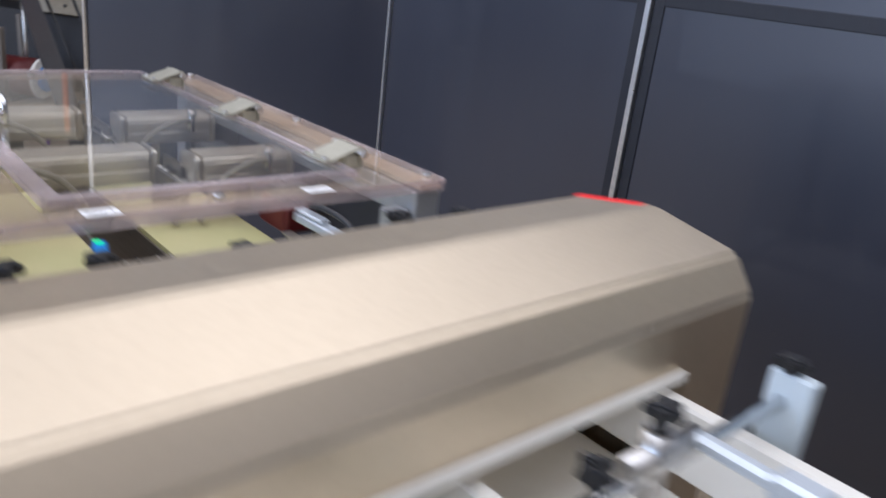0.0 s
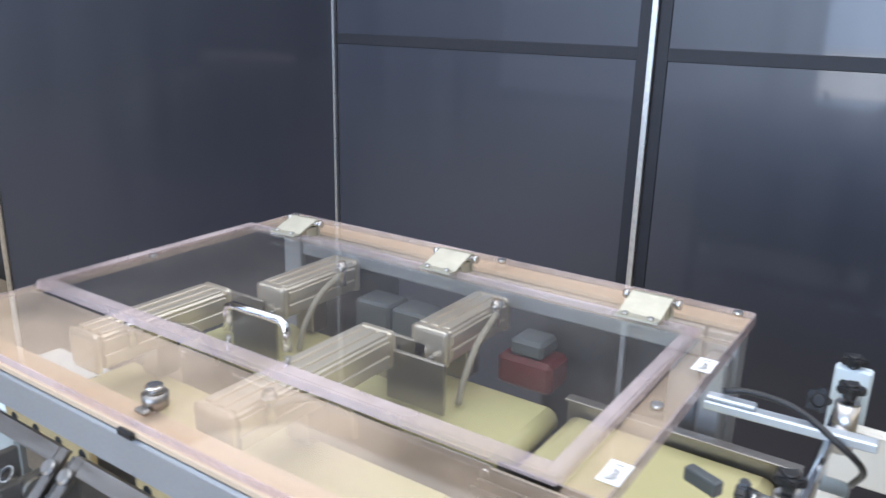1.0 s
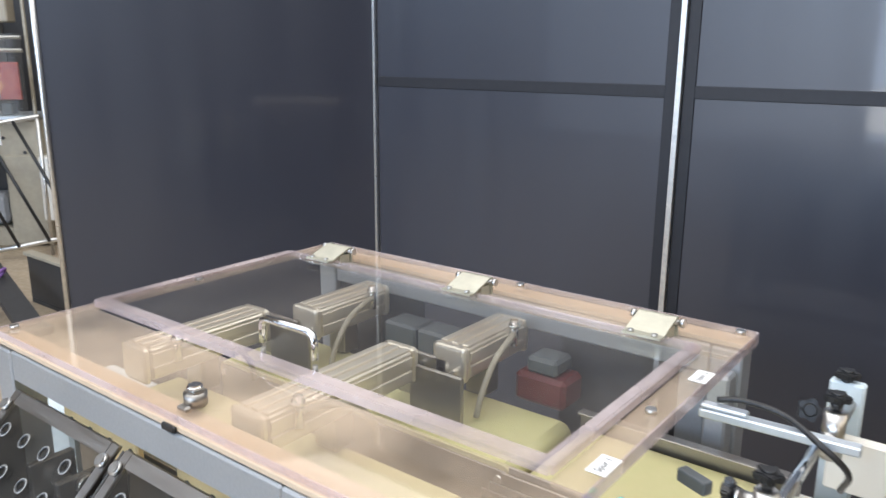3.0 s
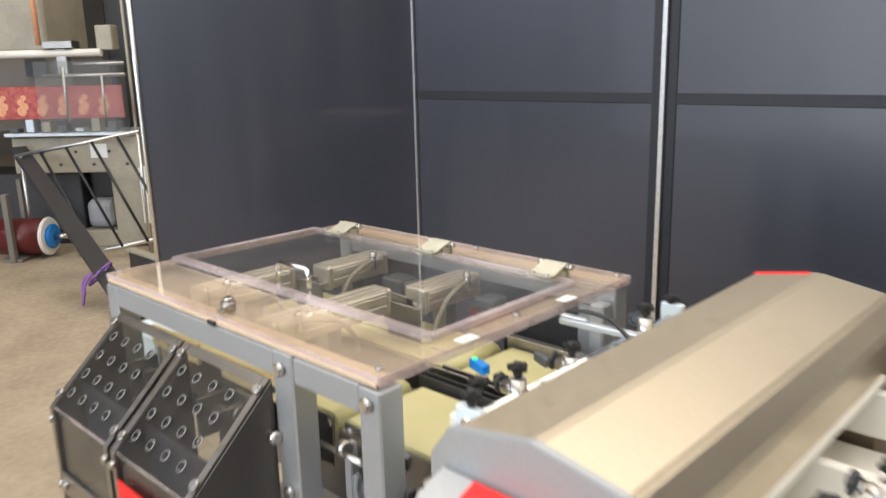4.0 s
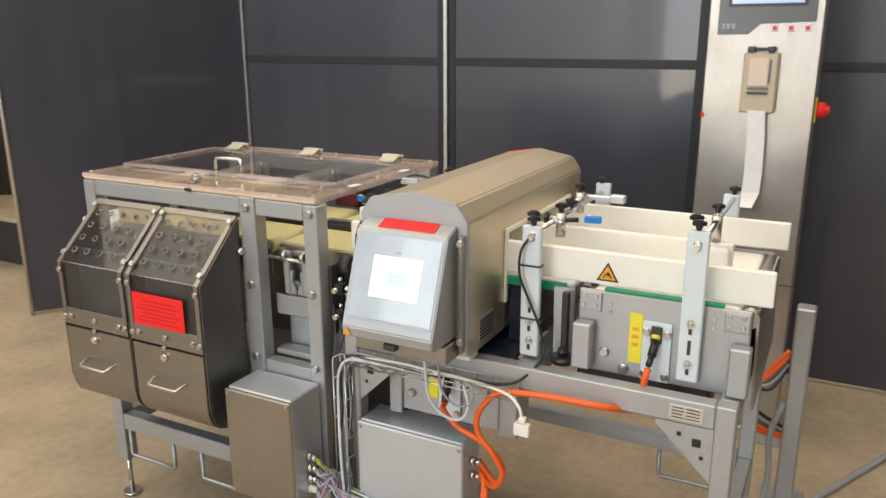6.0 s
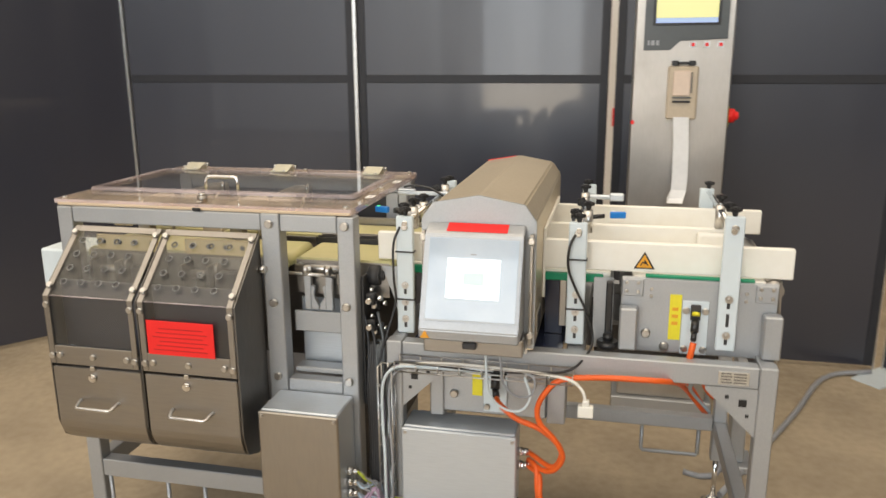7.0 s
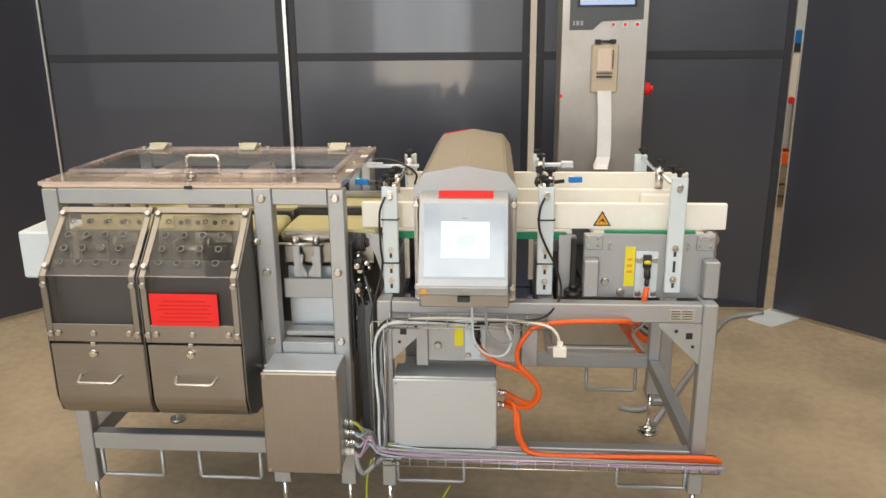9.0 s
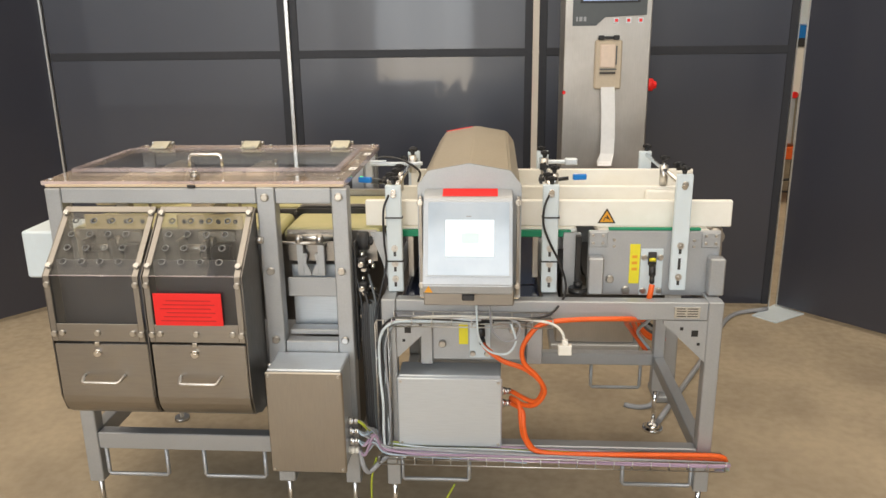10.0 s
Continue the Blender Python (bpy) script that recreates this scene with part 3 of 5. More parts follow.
    part("pivot", rods(((x0 + 0.053, 0.01, 0.985), (x0 + 0.124, 0.01, 0.985), 0.013), ((x0 + 0.138, 0.01, 1.005), (x0 + 0.15, 0.01, 1.005), 0.016)), M_SHEET_V, door)
    part("valve_block", blocks((bx + 0.012, x1 - 0.088, 0.0, 0.028, 0.938, 0.997), bevel=0.003), M_BLACK, door)
    if labelled:
        note = part("red_notice", blocks((0.402, 0.606, -0.1945, -0.1915, 0.806, 0.906), bevel=0.0005), M_RED, door, "bright red notice sheet with faint print lines")
        for k in range(6):
            part("print_line", blocks((0.42 + 0.01 * (k % 3), 0.585 - 0.012 * (k % 2), -0.1952, -0.1946, 0.82 + k * 0.0125, 0.8225 + k * 0.0125), bevel=0), M_RED_DARK, note)


def bin_drawer(x0, x1):
    """Catch bin with rounded belly, bow handle and cam lock."""
    belly = [(-0.02, 0.742), (-0.19, 0.742), (-0.19, 0.57)]
    belly += [(-0.19 + 0.09 * (1 - math.cos(a)), 0.57 - 0.088 * math.sin(a)) for a in (math.pi / 2 * k / 6 for k in range(1, 7))]
    belly += [(-0.02, 0.476)]
    bm = prism(bmesh.new(), belly, x0, x1, "x", 0.002)
    drawer = part("bin_drawer", bm, M_SHEET, cutter, "brushed steel catch bin with rounded belly")
    c = (x0 + x1) / 2
    grip = bmesh.new()
    hose(grip, [(c - 0.062, -0.19, 0.64), (c - 0.062, -0.2, 0.64), (c - 0.056, -0.224, 0.632), (c - 0.05, -0.226, 0.631), (c + 0.05, -0.226, 0.631), (c + 0.056, -0.224, 0.632), (c + 0.062, -0.2, 0.64), (c + 0.062, -0.19, 0.64)], 0.0048, 10, smooth=False)
    part("handle", grip, M_SCREW, drawer, "bent steel bow handle")
    lock = rods(((c - 0.012, -0.19, 0.714), (c - 0.012, -0.199, 0.714), 0.0125), bevel=0.002)
    rod(lock, (c - 0.012, -0.1988, 0.714), (c - 0.012, -0.2005, 0.714), 0.005, 6)
    part("lock", lock, M_CHROME, drawer, "round chrome cam lock")
    part("lock_tab", blocks((c - 0.017, c - 0.002, -0.195, -0.1905, 0.737, 0.75), bevel=0.001), M_SCREW, drawer)


bin_door(0.075, 0.361, False)
bin_door(0.376, 0.665, True)
bin_drawer(0.078, 0.366)
bin_drawer(0.379, 0.664)
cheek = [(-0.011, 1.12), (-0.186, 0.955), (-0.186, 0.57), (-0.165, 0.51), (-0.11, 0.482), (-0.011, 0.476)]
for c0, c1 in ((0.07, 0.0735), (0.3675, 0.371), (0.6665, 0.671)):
    part("side_cheek", prism(bmesh.new(), cheek, c0, c1, "x"), M_SHADED_STEEL, cutter, "flat steel side cheek, darkened for shade")
# Dark slab added so the underside of the bins reads as shade.
part("bin_shade_slab", blocks((0.08, 0.66, 0.0, 0.6, 0.46, 0.5), bevel=0.004), M_DARK, cutter, "dark slab added for the shade band under the bins")
for sz in (1.02, 0.6):
    part("pivot_bolt", rods(((0.666, -0.02, sz), (0.69, -0.02, sz), 0.011), bevel=0.002), M_SCREW, cutter)
# fork bracket and rods seen between the posts
fork = bmesh.new()
for fx in (0.771, 0.838):
    prism(fork, [(fx, 0.88), (fx + 0.02, 0.88), (fx + 0.02, 0.985), (fx + 0.017, 1.012), (fx + 0.003, 1.012), (fx, 0.985)], 0.06, 0.078, "y", 0.002)
for hx, s in ((0.791, 1), (0.838, -1)):
    prism(fork, [(hx, 0.955), (hx + s * 0.012, 0.95), (hx + s * 0.006, 0.92), (hx + s * 0.018, 0.9), (hx + s * 0.023, 0.88), (hx, 0.88)], 0.062, 0.076, "y", 0.002)
part("fork_bracket", fork, M_FRAME, cutter, "forked grey steel bracket")
part("cross_rod", rods(((0.69, 0.05, 0.994), (0.87, 0.06, 0.987), 0.005), ((0.735, 0.09, 1.0), (0.9, 0.09, 1.0), 0.012), ((0.772, 0.055, 1.004), (0.79, 0.055, 1.004), 0.014), ((0.84, 0.055, 1.004), (0.858, 0.055, 1.004), 0.014)), M_SCREW, cutter)
part("front_plate", blocks((0.735, 0.905, 0.06, 0.068, 0.81, 0.874), bevel=0.002), M_FRAME, cutter, "pale steel cross plate")
part("inner_sheet", blocks((0.735, 0.905, 0.12, 0.126, 0.69, 0.9), bevel=0.002), M_BOX, cutter, "steel sheet under the belts")
part("inner_ledge", blocks((0.735, 0.905, 0.045, 0.1, 0.683, 0.7), bevel=0.003), M_FRAME, cutter)


def belt(name, x0, x1, y0, y1, z, mat, label, thick=0.042, group=""):
    """A short belt conveyor: endless belt over two rollers, with steel side cheeks."""
    b = thing(name, ((x0 + x1) / 2, (y0 + y1) / 2, z - 0.11), label, "conveyor belt", group)
    r = thick / 2
    loop = [(x0 + r - r * math.sin(a), z - r + r * math.cos(a)) for a in (math.pi * k / 8 for k in range(9))]
    loop += [(x1 - r + r * math.sin(a), z - r - r * math.cos(a)) for a in (math.pi * k / 8 for k in range(9))]
    bm = prism(bmesh.new(), loop, y0, y1, "y")
    for f in bm.faces:
        f.smooth = len(f.verts) == 4 and f.calc_area() < 0.01
    part("belt", bm, mat, b)
    for c0, c1 in ((y0 - 0.006, y0 - 0.002), (y1 + 0.002, y1 + 0.006)):
        part("side_cheek", blocks((x0 + 0.01, x1 - 0.01, c0, c1, z - 0.11, z - 0.006), bevel=0.001), M_SHEET, b)
    part("roller", rods(((x0 + r, y0 - 0.01, z - r), (x0 + r, y1 + 0.01, z - r), 0.007)), M_SCREW, b)
    part("roller", rods(((x1 - r, y0 - 0.01, z - r), (x1 - r, y1 + 0.01, z - r), 0.007)), M_SCREW, b)
    part("cross_tie", rods((((x0 + x1) / 2, y0, z - 0.1), ((x0 + x1) / 2, y1, z - 0.1), 0.01)), M_SCREW, b)
    return b


for y0, y1 in ((0.1, 0.29), (0.395, 0.575)):
    belt("belt_conveyor", 0.02, 0.71, y0, y1, 1.03, M_BELT_Y, "yellowed plastic belt running under the clear cover", group="lane belts")
    belt("belt_conveyor", 0.725, 1.035, y0, y1, 1.03, M_BELT_Y, "short yellowed belt leading out of the machine", group="lane belts")
for dy, dm in ((0.305, M_DARK), (0.355, M_SHEET)):
    rail = thing("lane_divider", (0.88, dy + 0.012, 0.92), "dark steel channel between the two belts", "rail", "lane dividers")
    part("channel", blocks((0.715, 1.04, dy, dy + 0.004, 0.92, 1.045), (0.715, 1.04, dy + 0.02, dy + 0.024, 0.92, 1.045), (0.715, 1.04, dy + 0.0042, dy + 0.0198, 0.99, 0.996), bevel=0.001), dm, rail)
    for k in range(6):
        part("spacer", rods(((0.745 + k * 0.055, dy + 0.0042, 1.025), (0.745 + k * 0.055, dy + 0.0198, 1.025), 0.006), seg=10), M_BLACK, rail)
edge_guide = thing("edge_guide", (0.88, 0.59, 0.92), "brownish steel edge guide along the far belt", "rail")
part("plate", blocks((0.72, 1.06, 0.584, 0.592, 0.92, 1.052), bevel=0.002), M_SHEET, edge_guide)
part("lip", blocks((0.72, 1.06, 0.572, 0.592, 1.0525, 1.0565), bevel=0.001), M_SHEET, edge_guide)
infeed = thing("infeed_block", (-0.07, 0.3, 0.8), "white plastic infeed block beside the machine", "conveyor part")
part("block", blocks((-0.155, 0.008, 0.09, 0.27, 0.855, 1.015), bevel=0.006), M_WHITE_COLD, infeed)
part("support", blocks((-0.13, 0.008, 0.16, 0.2, 0.8, 0.855), bevel=0.002), M_FRAME, infeed)


def pusher(x0, y0, y1, front):
    """Pneumatic pusher: ribbed square cylinder, end plates, elbow fittings and a bent push plate."""
    w, z1 = 0.064, 1.146
    p = thing("pneumatic_cylinder", (x0 + w / 2, (y0 + y1) / 2, 1.035), "square aluminium pneumatic cylinder under the clear cover", "cylinder", "pushers over the belts")
    body = blocks((x0, x0 + w, y0 + 0.014, y1 - 0.014, z1 - 0.055, z1), bevel=0.003)
    for gx in (0.003, 0.0255, 0.0475):
        block(body, x0 + gx, x0 + gx + 0.0135, y0 + 0.016, y1 - 0.016, z1 - 0.001, z1 + 0.004, 0.001)
    for gz in (0.008, 0.032):
        block(body, x0 + w - 0.001, x0 + w + 0.003, y0 + 0.016, y1 - 0.016, z1 - gz - 0.016, z1 - gz, 0.001)
    part("barrel", body, M_CYLINDER, p)
    for a in (y0, y1 - 0.012):
        part("end_plate", blocks((x0 - 0.003, x0 + w + 0.003, a, a + 0.012, z1 - 0.06, z1 + 0.004), bevel=0.009, seg=3), M_CYLINDER, p)
    tip = y1 if front else y0
    away = 1 if front else -1
    part("piston_rod", rods(((x0 + 0.015, tip, z1 - 0.045), (x0 + 0.015, tip + 0.04 * away, z1 - 0.045), 0.005), ((x0 + 0.04, tip, z1 - 0.045), (x0 + 0.04, tip + 0.04 * away, z1 - 0.045), 0.005)), M_CHROME, p)
    ya, yb = sorted((tip + 0.04 * away, tip + 0.048 * away))
    part("push_plate", blocks((x0 - 0.015, x0 + w + 0.03, ya, yb, 1.036, z1 - 0.025), bevel=0.002), M_SHEET_V, p)
    ex = x0 + w + 0.008
    end = y0 if front else y1
    fit_y = end + 0.06 * away
    part("fitting", rods(((ex, fit_y, z1 - 0.03), (ex, fit_y, z1 + 0.018), 0.0075), ((ex, fit_y, z1 + 0.004), (ex, fit_y, z1 + 0.01), 0.0105), ((x0 + w, fit_y, z1 - 0.02), (ex + 0.004, fit_y, z1 - 0.02), 0.006)), M_CHROME, p)
    air = bmesh.new()
    hose(air, [(ex, fit_y, z1 - 0.01), (ex + 0.012, fit_y + 0.03 * away, z1 - 0.005), (ex + 0.02, fit_y + 0.09 * away, z1 - 0.025), (ex + 0.022, fit_y + 0.13 * away, z1 - 0.07), (ex + 0.018, fit_y + 0.14 * away, 1.036)], 0.0055, 8)
    part("air_hose", air, M_CREAM, p, "pale air hose")
    part("mount", blocks((x0 + 0.01, x0 + w - 0.01, (y0 + y1) / 2 - 0.02, (y0 + y1) / 2 + 0.02, 1.033, z1 - 0.055), bevel=0.002), M_SHEET, p)


pusher(0.078, 0.16, 0.425, True)
pusher(0.42, 0.12, 0.45, True)
pusher(0.15, 0.475, 0.685, False)
pusher(0.487, 0.49, 0.69, False)
bank = thing("valve_bank", (0.33, 0.66, 1.03), "grey valve boxes at the rear inside the machine", "valve")
for k in range(2):
    part("valve_box", blocks((0.265 + k * 0.085, 0.345 + k * 0.085, 0.61, 0.675, 1.03, 1.105), bevel=0.005), M_BEZEL, bank)
motor = thing("red_motor_cover", (0.66, 0.63, 1.03), "dark grey motor with dull red cover beside the belts", "motor")
part("motor", blocks((0.58, 0.68, 0.6, 0.67, 1.03, 1.085), bevel=0.008), M_ROLL, motor)
part("cap", blocks((0.6, 0.66, 0.605, 0.665, 1.0855, 1.115), bevel=0.006), M_BEZEL, motor)


# ---- steel boxes with cable glands ----
def steel_box(x0, x1, y0, y1, z0, z1, label, gland_side, glands, mat):
    """Wiring box: body, door leaf proud at the front with rounded corners, corner rivets, cable glands on one side."""
    b = thing("wiring_box", ((x0 + x1) / 2, (y0 + y1) / 2, z0), label, "electrical box")
    part("body", blocks((x0 + 0.004, x1 - 0.004, y0 + 0.012, y1, z0 + 0.004, z1), bevel=0.004), M_BOX, b)
    leaf = part("door", blocks((x0, x1, y0, y0 + 0.011, z0, z1 - 0.004), bevel=0.004), mat, b)
    for sx, sz in ((x0 + 0.012, z0 + 0.012), (x1 - 0.012, z0 + 0.012), (x0 + 0.012, z1 - 0.016), (x1 - 0.012, z1 - 0.016)):
        piece("rivet", SMALL_SCREW, leaf, (sx, y0, sz))
    for gz, gm in glands:
        nut = rods(((x1 - 0.004, (y0 + y1) / 2, gz), (x1 + 0.012, (y0 + y1) / 2, gz), 0.013), ((x1 + 0.012, (y0 + y1) / 2, gz), (x1 + 0.028, (y0 + y1) / 2, gz), 0.0105), seg=8, bevel=0.001)
        part("cable_gland", nut, gm, b)
    return b


steel_box(0.703, 0.942, -0.159, -0.012, 0.3, 0.647, "brushed steel wiring box bolted to the machine post", 1, ((0.34, M_WHITE), (0.375, M_CHROME), (0.41, M_CHROME), (0.445, M_SCREW)), M_SHEET_V)
steel_box(1.093, 1.426, -0.052, 0.065, 0.3402, 0.585, "plain pale steel wiring box on the table stretcher", 1, ((0.47, M_CHROME), (0.513, M_CHROME)), M_BOX)


# ---- table of the detector and checkweigher ----
table = thing("machine_table", (1.57, 0.33, 0.0), "grey blasted steel machine table with gusset plates", "table")
for lx, ly in ((1.05, -0.035), (2.045, -0.035), (1.05, 0.68), (2.045, 0.68)):
    part("leg", blocks((lx, lx + 0.045, ly, ly + 0.045, 0.185, 0.8365)), M_FRAME, table)
    foot = rods(((lx + 0.022, ly + 0.022, 0.02), (lx + 0.022, ly + 0.022, 0.2), 0.009), bevel=0)
    rod(foot, (lx + 0.022, ly + 0.022, 0.0), (lx + 0.022, ly + 0.022, 0.012), 0.042, 20)
    rod(foot, (lx + 0.022, ly + 0.022, 0.012), (lx + 0.022, ly + 0.022, 0.034), 0.04, 20, 0.012)
    part("foot", foot, M_CHROME, table, "round chromed levelling foot")
for row in ((1.0955, 2.0445, -0.033, 0.01, 0.777, 0.835), (1.0955, 2.0445, 0.682, 0.723, 0.777, 0.835), (1.052, 1.093, 0.0105, 0.6795, 0.777, 0.835), (2.047, 2.088, 0.0105, 0.6795, 0.777, 0.835),
            (1.0955, 2.0445, -0.033, 0.01, 0.29, 0.34), (1.0955, 2.0445, 0.682, 0.723, 0.3, 0.35), (1.052, 1.093, 0.0105, 0.6795, 0.29, 0.34), (2.047, 2.088, 0.0105, 0.6795, 0.29, 0.34),
            (1.55, 1.6, 0.0105, 0.6815, 0.777, 0.83)):
    part("beam", blocks(row), M_FRAME, table)
part("deck_plate", blocks((1.12, 1.54, 0.012, 0.68, 0.826, 0.834), bevel=0.001), M_NAVY, table, "navy glossy deck sheet")
part("splash_sheet", blocks((1.479, 1.525, 0.124, 0.128, 0.836, 0.999), (1.5255, 1.53, 0.122, 0.128, 0.836, 1.003), bevel=0.001), M_NAVY, table, "upright navy glossy sheet")
for gx, s in ((1.0955, 1), (2.0445, -1)):
    tri = prism(bmesh.new(), [(gx, 0.776), (gx + s * 0.13, 0.776), (gx + s * 0.13, 0.766), (gx, 0.64)], -0.031, -0.025, "y")
    gusset = part("gusset", tri, M_FRAME, table, "triangular gusset plate with square holes")
    for hx, hz, hs in ((0.035, 0.735, 0.02), (0.075, 0.75, 0.01), (0.022, 0.7, 0.009)):
        part("square_hole", blocks((gx + s * hx - hs / 2, gx + s * hx + hs / 2, -0.0325, -0.0315, hz - hs / 2, hz + hs / 2), bevel=0), M_BLACK, gusset)
for s0, s1, sy in ((1.098, 1.32, -0.01), (1.82, 2.04, -0.01), (1.8, 2.0, 0.7)):
    wire = bmesh.new()
    hose(wire, [(s0, sy, 0.292), (s0, sy, 0.2), (s0 + 0.006, sy, 0.193), (s1 - 0.006, sy, 0.193), (s1, sy, 0.2), (s1, sy, 0.292)], 0.007, smooth=False)
    part("wire_stirrup", wire, M_FRAME, table)
rating = part("rating_plate", blocks((1.944, 2.02, -0.0365, -0.0338, 0.786, 0.822), bevel=0.0005), M_ALU, table, "small engraved rating plate")
for k in range(4):
    part("print_bar", blocks((1.95, 1.975 if k % 2 else 1.978, -0.0372, -0.0366, 0.791 + k * 0.008, 0.7935 + k * 0.008), (1.982, 2.013, -0.0372, -0.0366, 0.791 + k * 0.008, 0.7935 + k * 0.008), bevel=0), M_DARK, rating)


def conveyor_unit(x0, x1, y0, y1, z0, z1, label):
    """Driven belt unit: side plates, green belt, corner blocks, screws."""
    u = thing("conveyor_unit", ((x0 + x1) / 2, (y0 + y1) / 2, z0), label, "conveyor")
    plate = part("side_plate", blocks((x0, x1, y0, y0 + 0.012, z0, z1), bevel=0.003), M_FRAME, u)
    part("side_plate", blocks((x0, x1, y1 - 0.012, y1, z0, z1), bevel=0.003), M_FRAME, u)
    part("floor_plate", blocks((x0 + 0.01, x1 - 0.01, y0 + 0.013, y1 - 0.013, z0 + 0.01, z0 + 0.02), bevel=0.001), M_DARK, u)
    for c in (x0 + 0.002, x1 - 0.058):
        block_ob = part("corner_block", blocks((c, c + 0.056, y0 - 0.006, y0 - 0.0005, z1 - 0.052, z1 - 0.004), bevel=0.002), M_FRAME, u)
        for sx in (0.012, 0.042):
            for sz in (0.014, 0.038):
                piece("screw", SMALL_SCREW, block_ob, (c + sx, y0 - 0.006, z1 - sz))
    for sx in (0.08, x1 - x0 - 0.08):
        for sz in (0.03, 0.05):
            piece("screw", SMALL_SCREW, plate, (x0 + sx, y0, z1 - sz))
    for sx, sz in ((0.07, 0.055), (0.12, 0.02), (0.38, 0.06)):
        if sx < x1 - x0:
            piece("bolt", BOLT, plate, (x0 + sx, y0, z0 + sz))
    return u


unit2 = conveyor_unit(1.69, 2.092, 0.067, 0.63, 0.822, 1.032, "grey steel belt unit with green belt and yellow sticker")
part("belt", blocks((1.72, 2.065, 0.085, 0.61, 1.005, 1.03), bevel=0.008, seg=2), M_WHITE, unit2, "cream conveyor belt")
part("belt_edge", blocks((1.752, 2.03, 0.0675, 0.084, 1.033, 1.04), bevel=0.001), M_BELT_G, unit2)
part("roller", rods(((2.085, 0.08, 1.01), (2.085, 0.615, 1.01), 0.022)), M_SHEET, unit2)
flap = prism(bmesh.new(), [(2.098, 1.03), (2.104, 1.03), (2.112, 0.78), (2.106, 0.78)], 0.1, 0.6, "y")
part("end_flap", flap, M_SHEET_V, unit2, "steel end flap")
for ax in (1.688, 2.054):
    clamp = part("mount_post", blocks((ax, ax + 0.047, 0.02, 0.06, 0.838, 0.956), bevel=0.004), M_FRAME, unit2)
drive = part("drive_plate", blocks((1.852, 1.92, 0.058, 0.0655, 0.826, 0.976), bevel=0.001), M_WHITE_COLD, unit2, "white plate with a dark cable plug")
part("drive_motor", blocks((1.62, 1.99, 0.3, 0.6, 0.655, 0.8215), bevel=0.01), M_BLACK, unit2, "dark drive motor under the belt unit")
for sx, sz in ((1.862, 0.95), (1.911, 0.95), (1.862, 0.842), (1.911, 0.842)):
    piece("screw", SCREW, drive, (sx, 0.058, sz))
part("socket", blocks((1.873, 1.899, 0.05, 0.0575, 0.925, 0.968), bevel=0.002), M_DARK, drive)
part("plug", rods(((1.886, 0.05, 0.93), (1.883, 0.026, 0.9), 0.0105), ((1.883, 0.026, 0.9), (1.88, 0.012, 0.88), 0.0075), bevel=0.002), M_BLACK, drive)
part("plug_collar", rods(((1.8865, 0.05, 0.948), (1.8862, 0.0455, 0.94), 0.0105), bevel=0.001), M_YELLOW, drive)
sticker = part("yellow_sticker", blocks((1.819, 1.85, 0.064, 0.0662, 0.862, 0.99), bevel=0.0004), M_YELLOW, unit2, "narrow yellow sticker")
for k in range(3):
    part("print_bar", blocks((1.826, 1.842, 0.0634, 0.0638, 0.905 + k * 0.02, 0.914 + k * 0.02), bevel=0), M_AMBER, sticker)

unit1 = thing("conveyor_unit", (1.34, 0.33, 0.61), "grey steel belt unit passing through the detector, green belt", "conveyor")
part("belt", blocks((1.05, 1.66, 0.12, 0.6, 1.005, 1.027), bevel=0.008, seg=2), M_WHITE, unit1, "cream conveyor belt")
for row in ((1.07, 1.18, 0.105, 0.119, 1.0, 1.022), (1.476, 1.64, 0.105, 0.119, 1.0, 1.022)):
    part("belt_edge", blocks(row, bevel=0.002), M_BELT_G, unit1)
for fx0, fx1, fb in ((1.003, 1.05, 1.07), (1.615, 1.67, 1.618)):
    lean = fb - fx0
    fin = prism(bmesh.new(), [(fx0, 1.018), (fx1, 1.018), (fx1 + lean * 0.3, 0.95), (fx1 + lean * 0.55, 0.815), (fx0 + lean, 0.815), (fx0 + lean * 0.5, 0.93)], 0.09, 0.102, "y", 0.002)
    part("end_plate", fin, M_FRAME, unit1, "rounded grey end plate")
    fin2 = prism(bmesh.new(), [(fx0, 1.018), (fx1, 1.018), (fx1 + lean * 0.3, 0.95), (fx1 + lean * 0.55, 0.815), (fx0 + lean, 0.815), (fx0 + lean * 0.5, 0.93)], 0.6, 0.612, "y", 0.002)
    part("end_plate", fin2, M_FRAME, unit1)
for sx in (1.12, 1.52):
    part("stay", blocks((sx, sx + 0.02, 0.12, 0.6, 0.86, 1.0), bevel=0.002), M_SHEET_V, unit1)
under = part("drive_housing", blocks((1.165, 1.5, 0.022, 0.16, 0.612, 0.775), bevel=0.004), M_FRAME, unit1, "grey drive housing hung under the table")
part("hanger", blocks((1.165, 1.205, 0.0115, 0.02, 0.6, 0.776), bevel=0.003), M_FRAME, unit1)
part("hanger", blocks((1.502, 1.553, 0.0115, 0.1, 0.605, 0.776), bevel=0.003), M_FRAME, unit1)
piece("bolt", BOLT, under, (1.235, 0.022, 0.67))
piece("bolt", BOLT, under, (1.46, 0.022, 0.72))
drive = part("drive_plate", blocks((1.322, 1.388, 0.012, 0.0205, 0.625, 0.774), bevel=0.001), M_WHITE_COLD, unit1, "white plate with a dark cable plug")
for sx, sz in ((1.332, 0.64), (1.378, 0.64), (1.332, 0.76), (1.378, 0.76)):
    piece("screw", SCREW, drive, (sx, 0.012, sz))
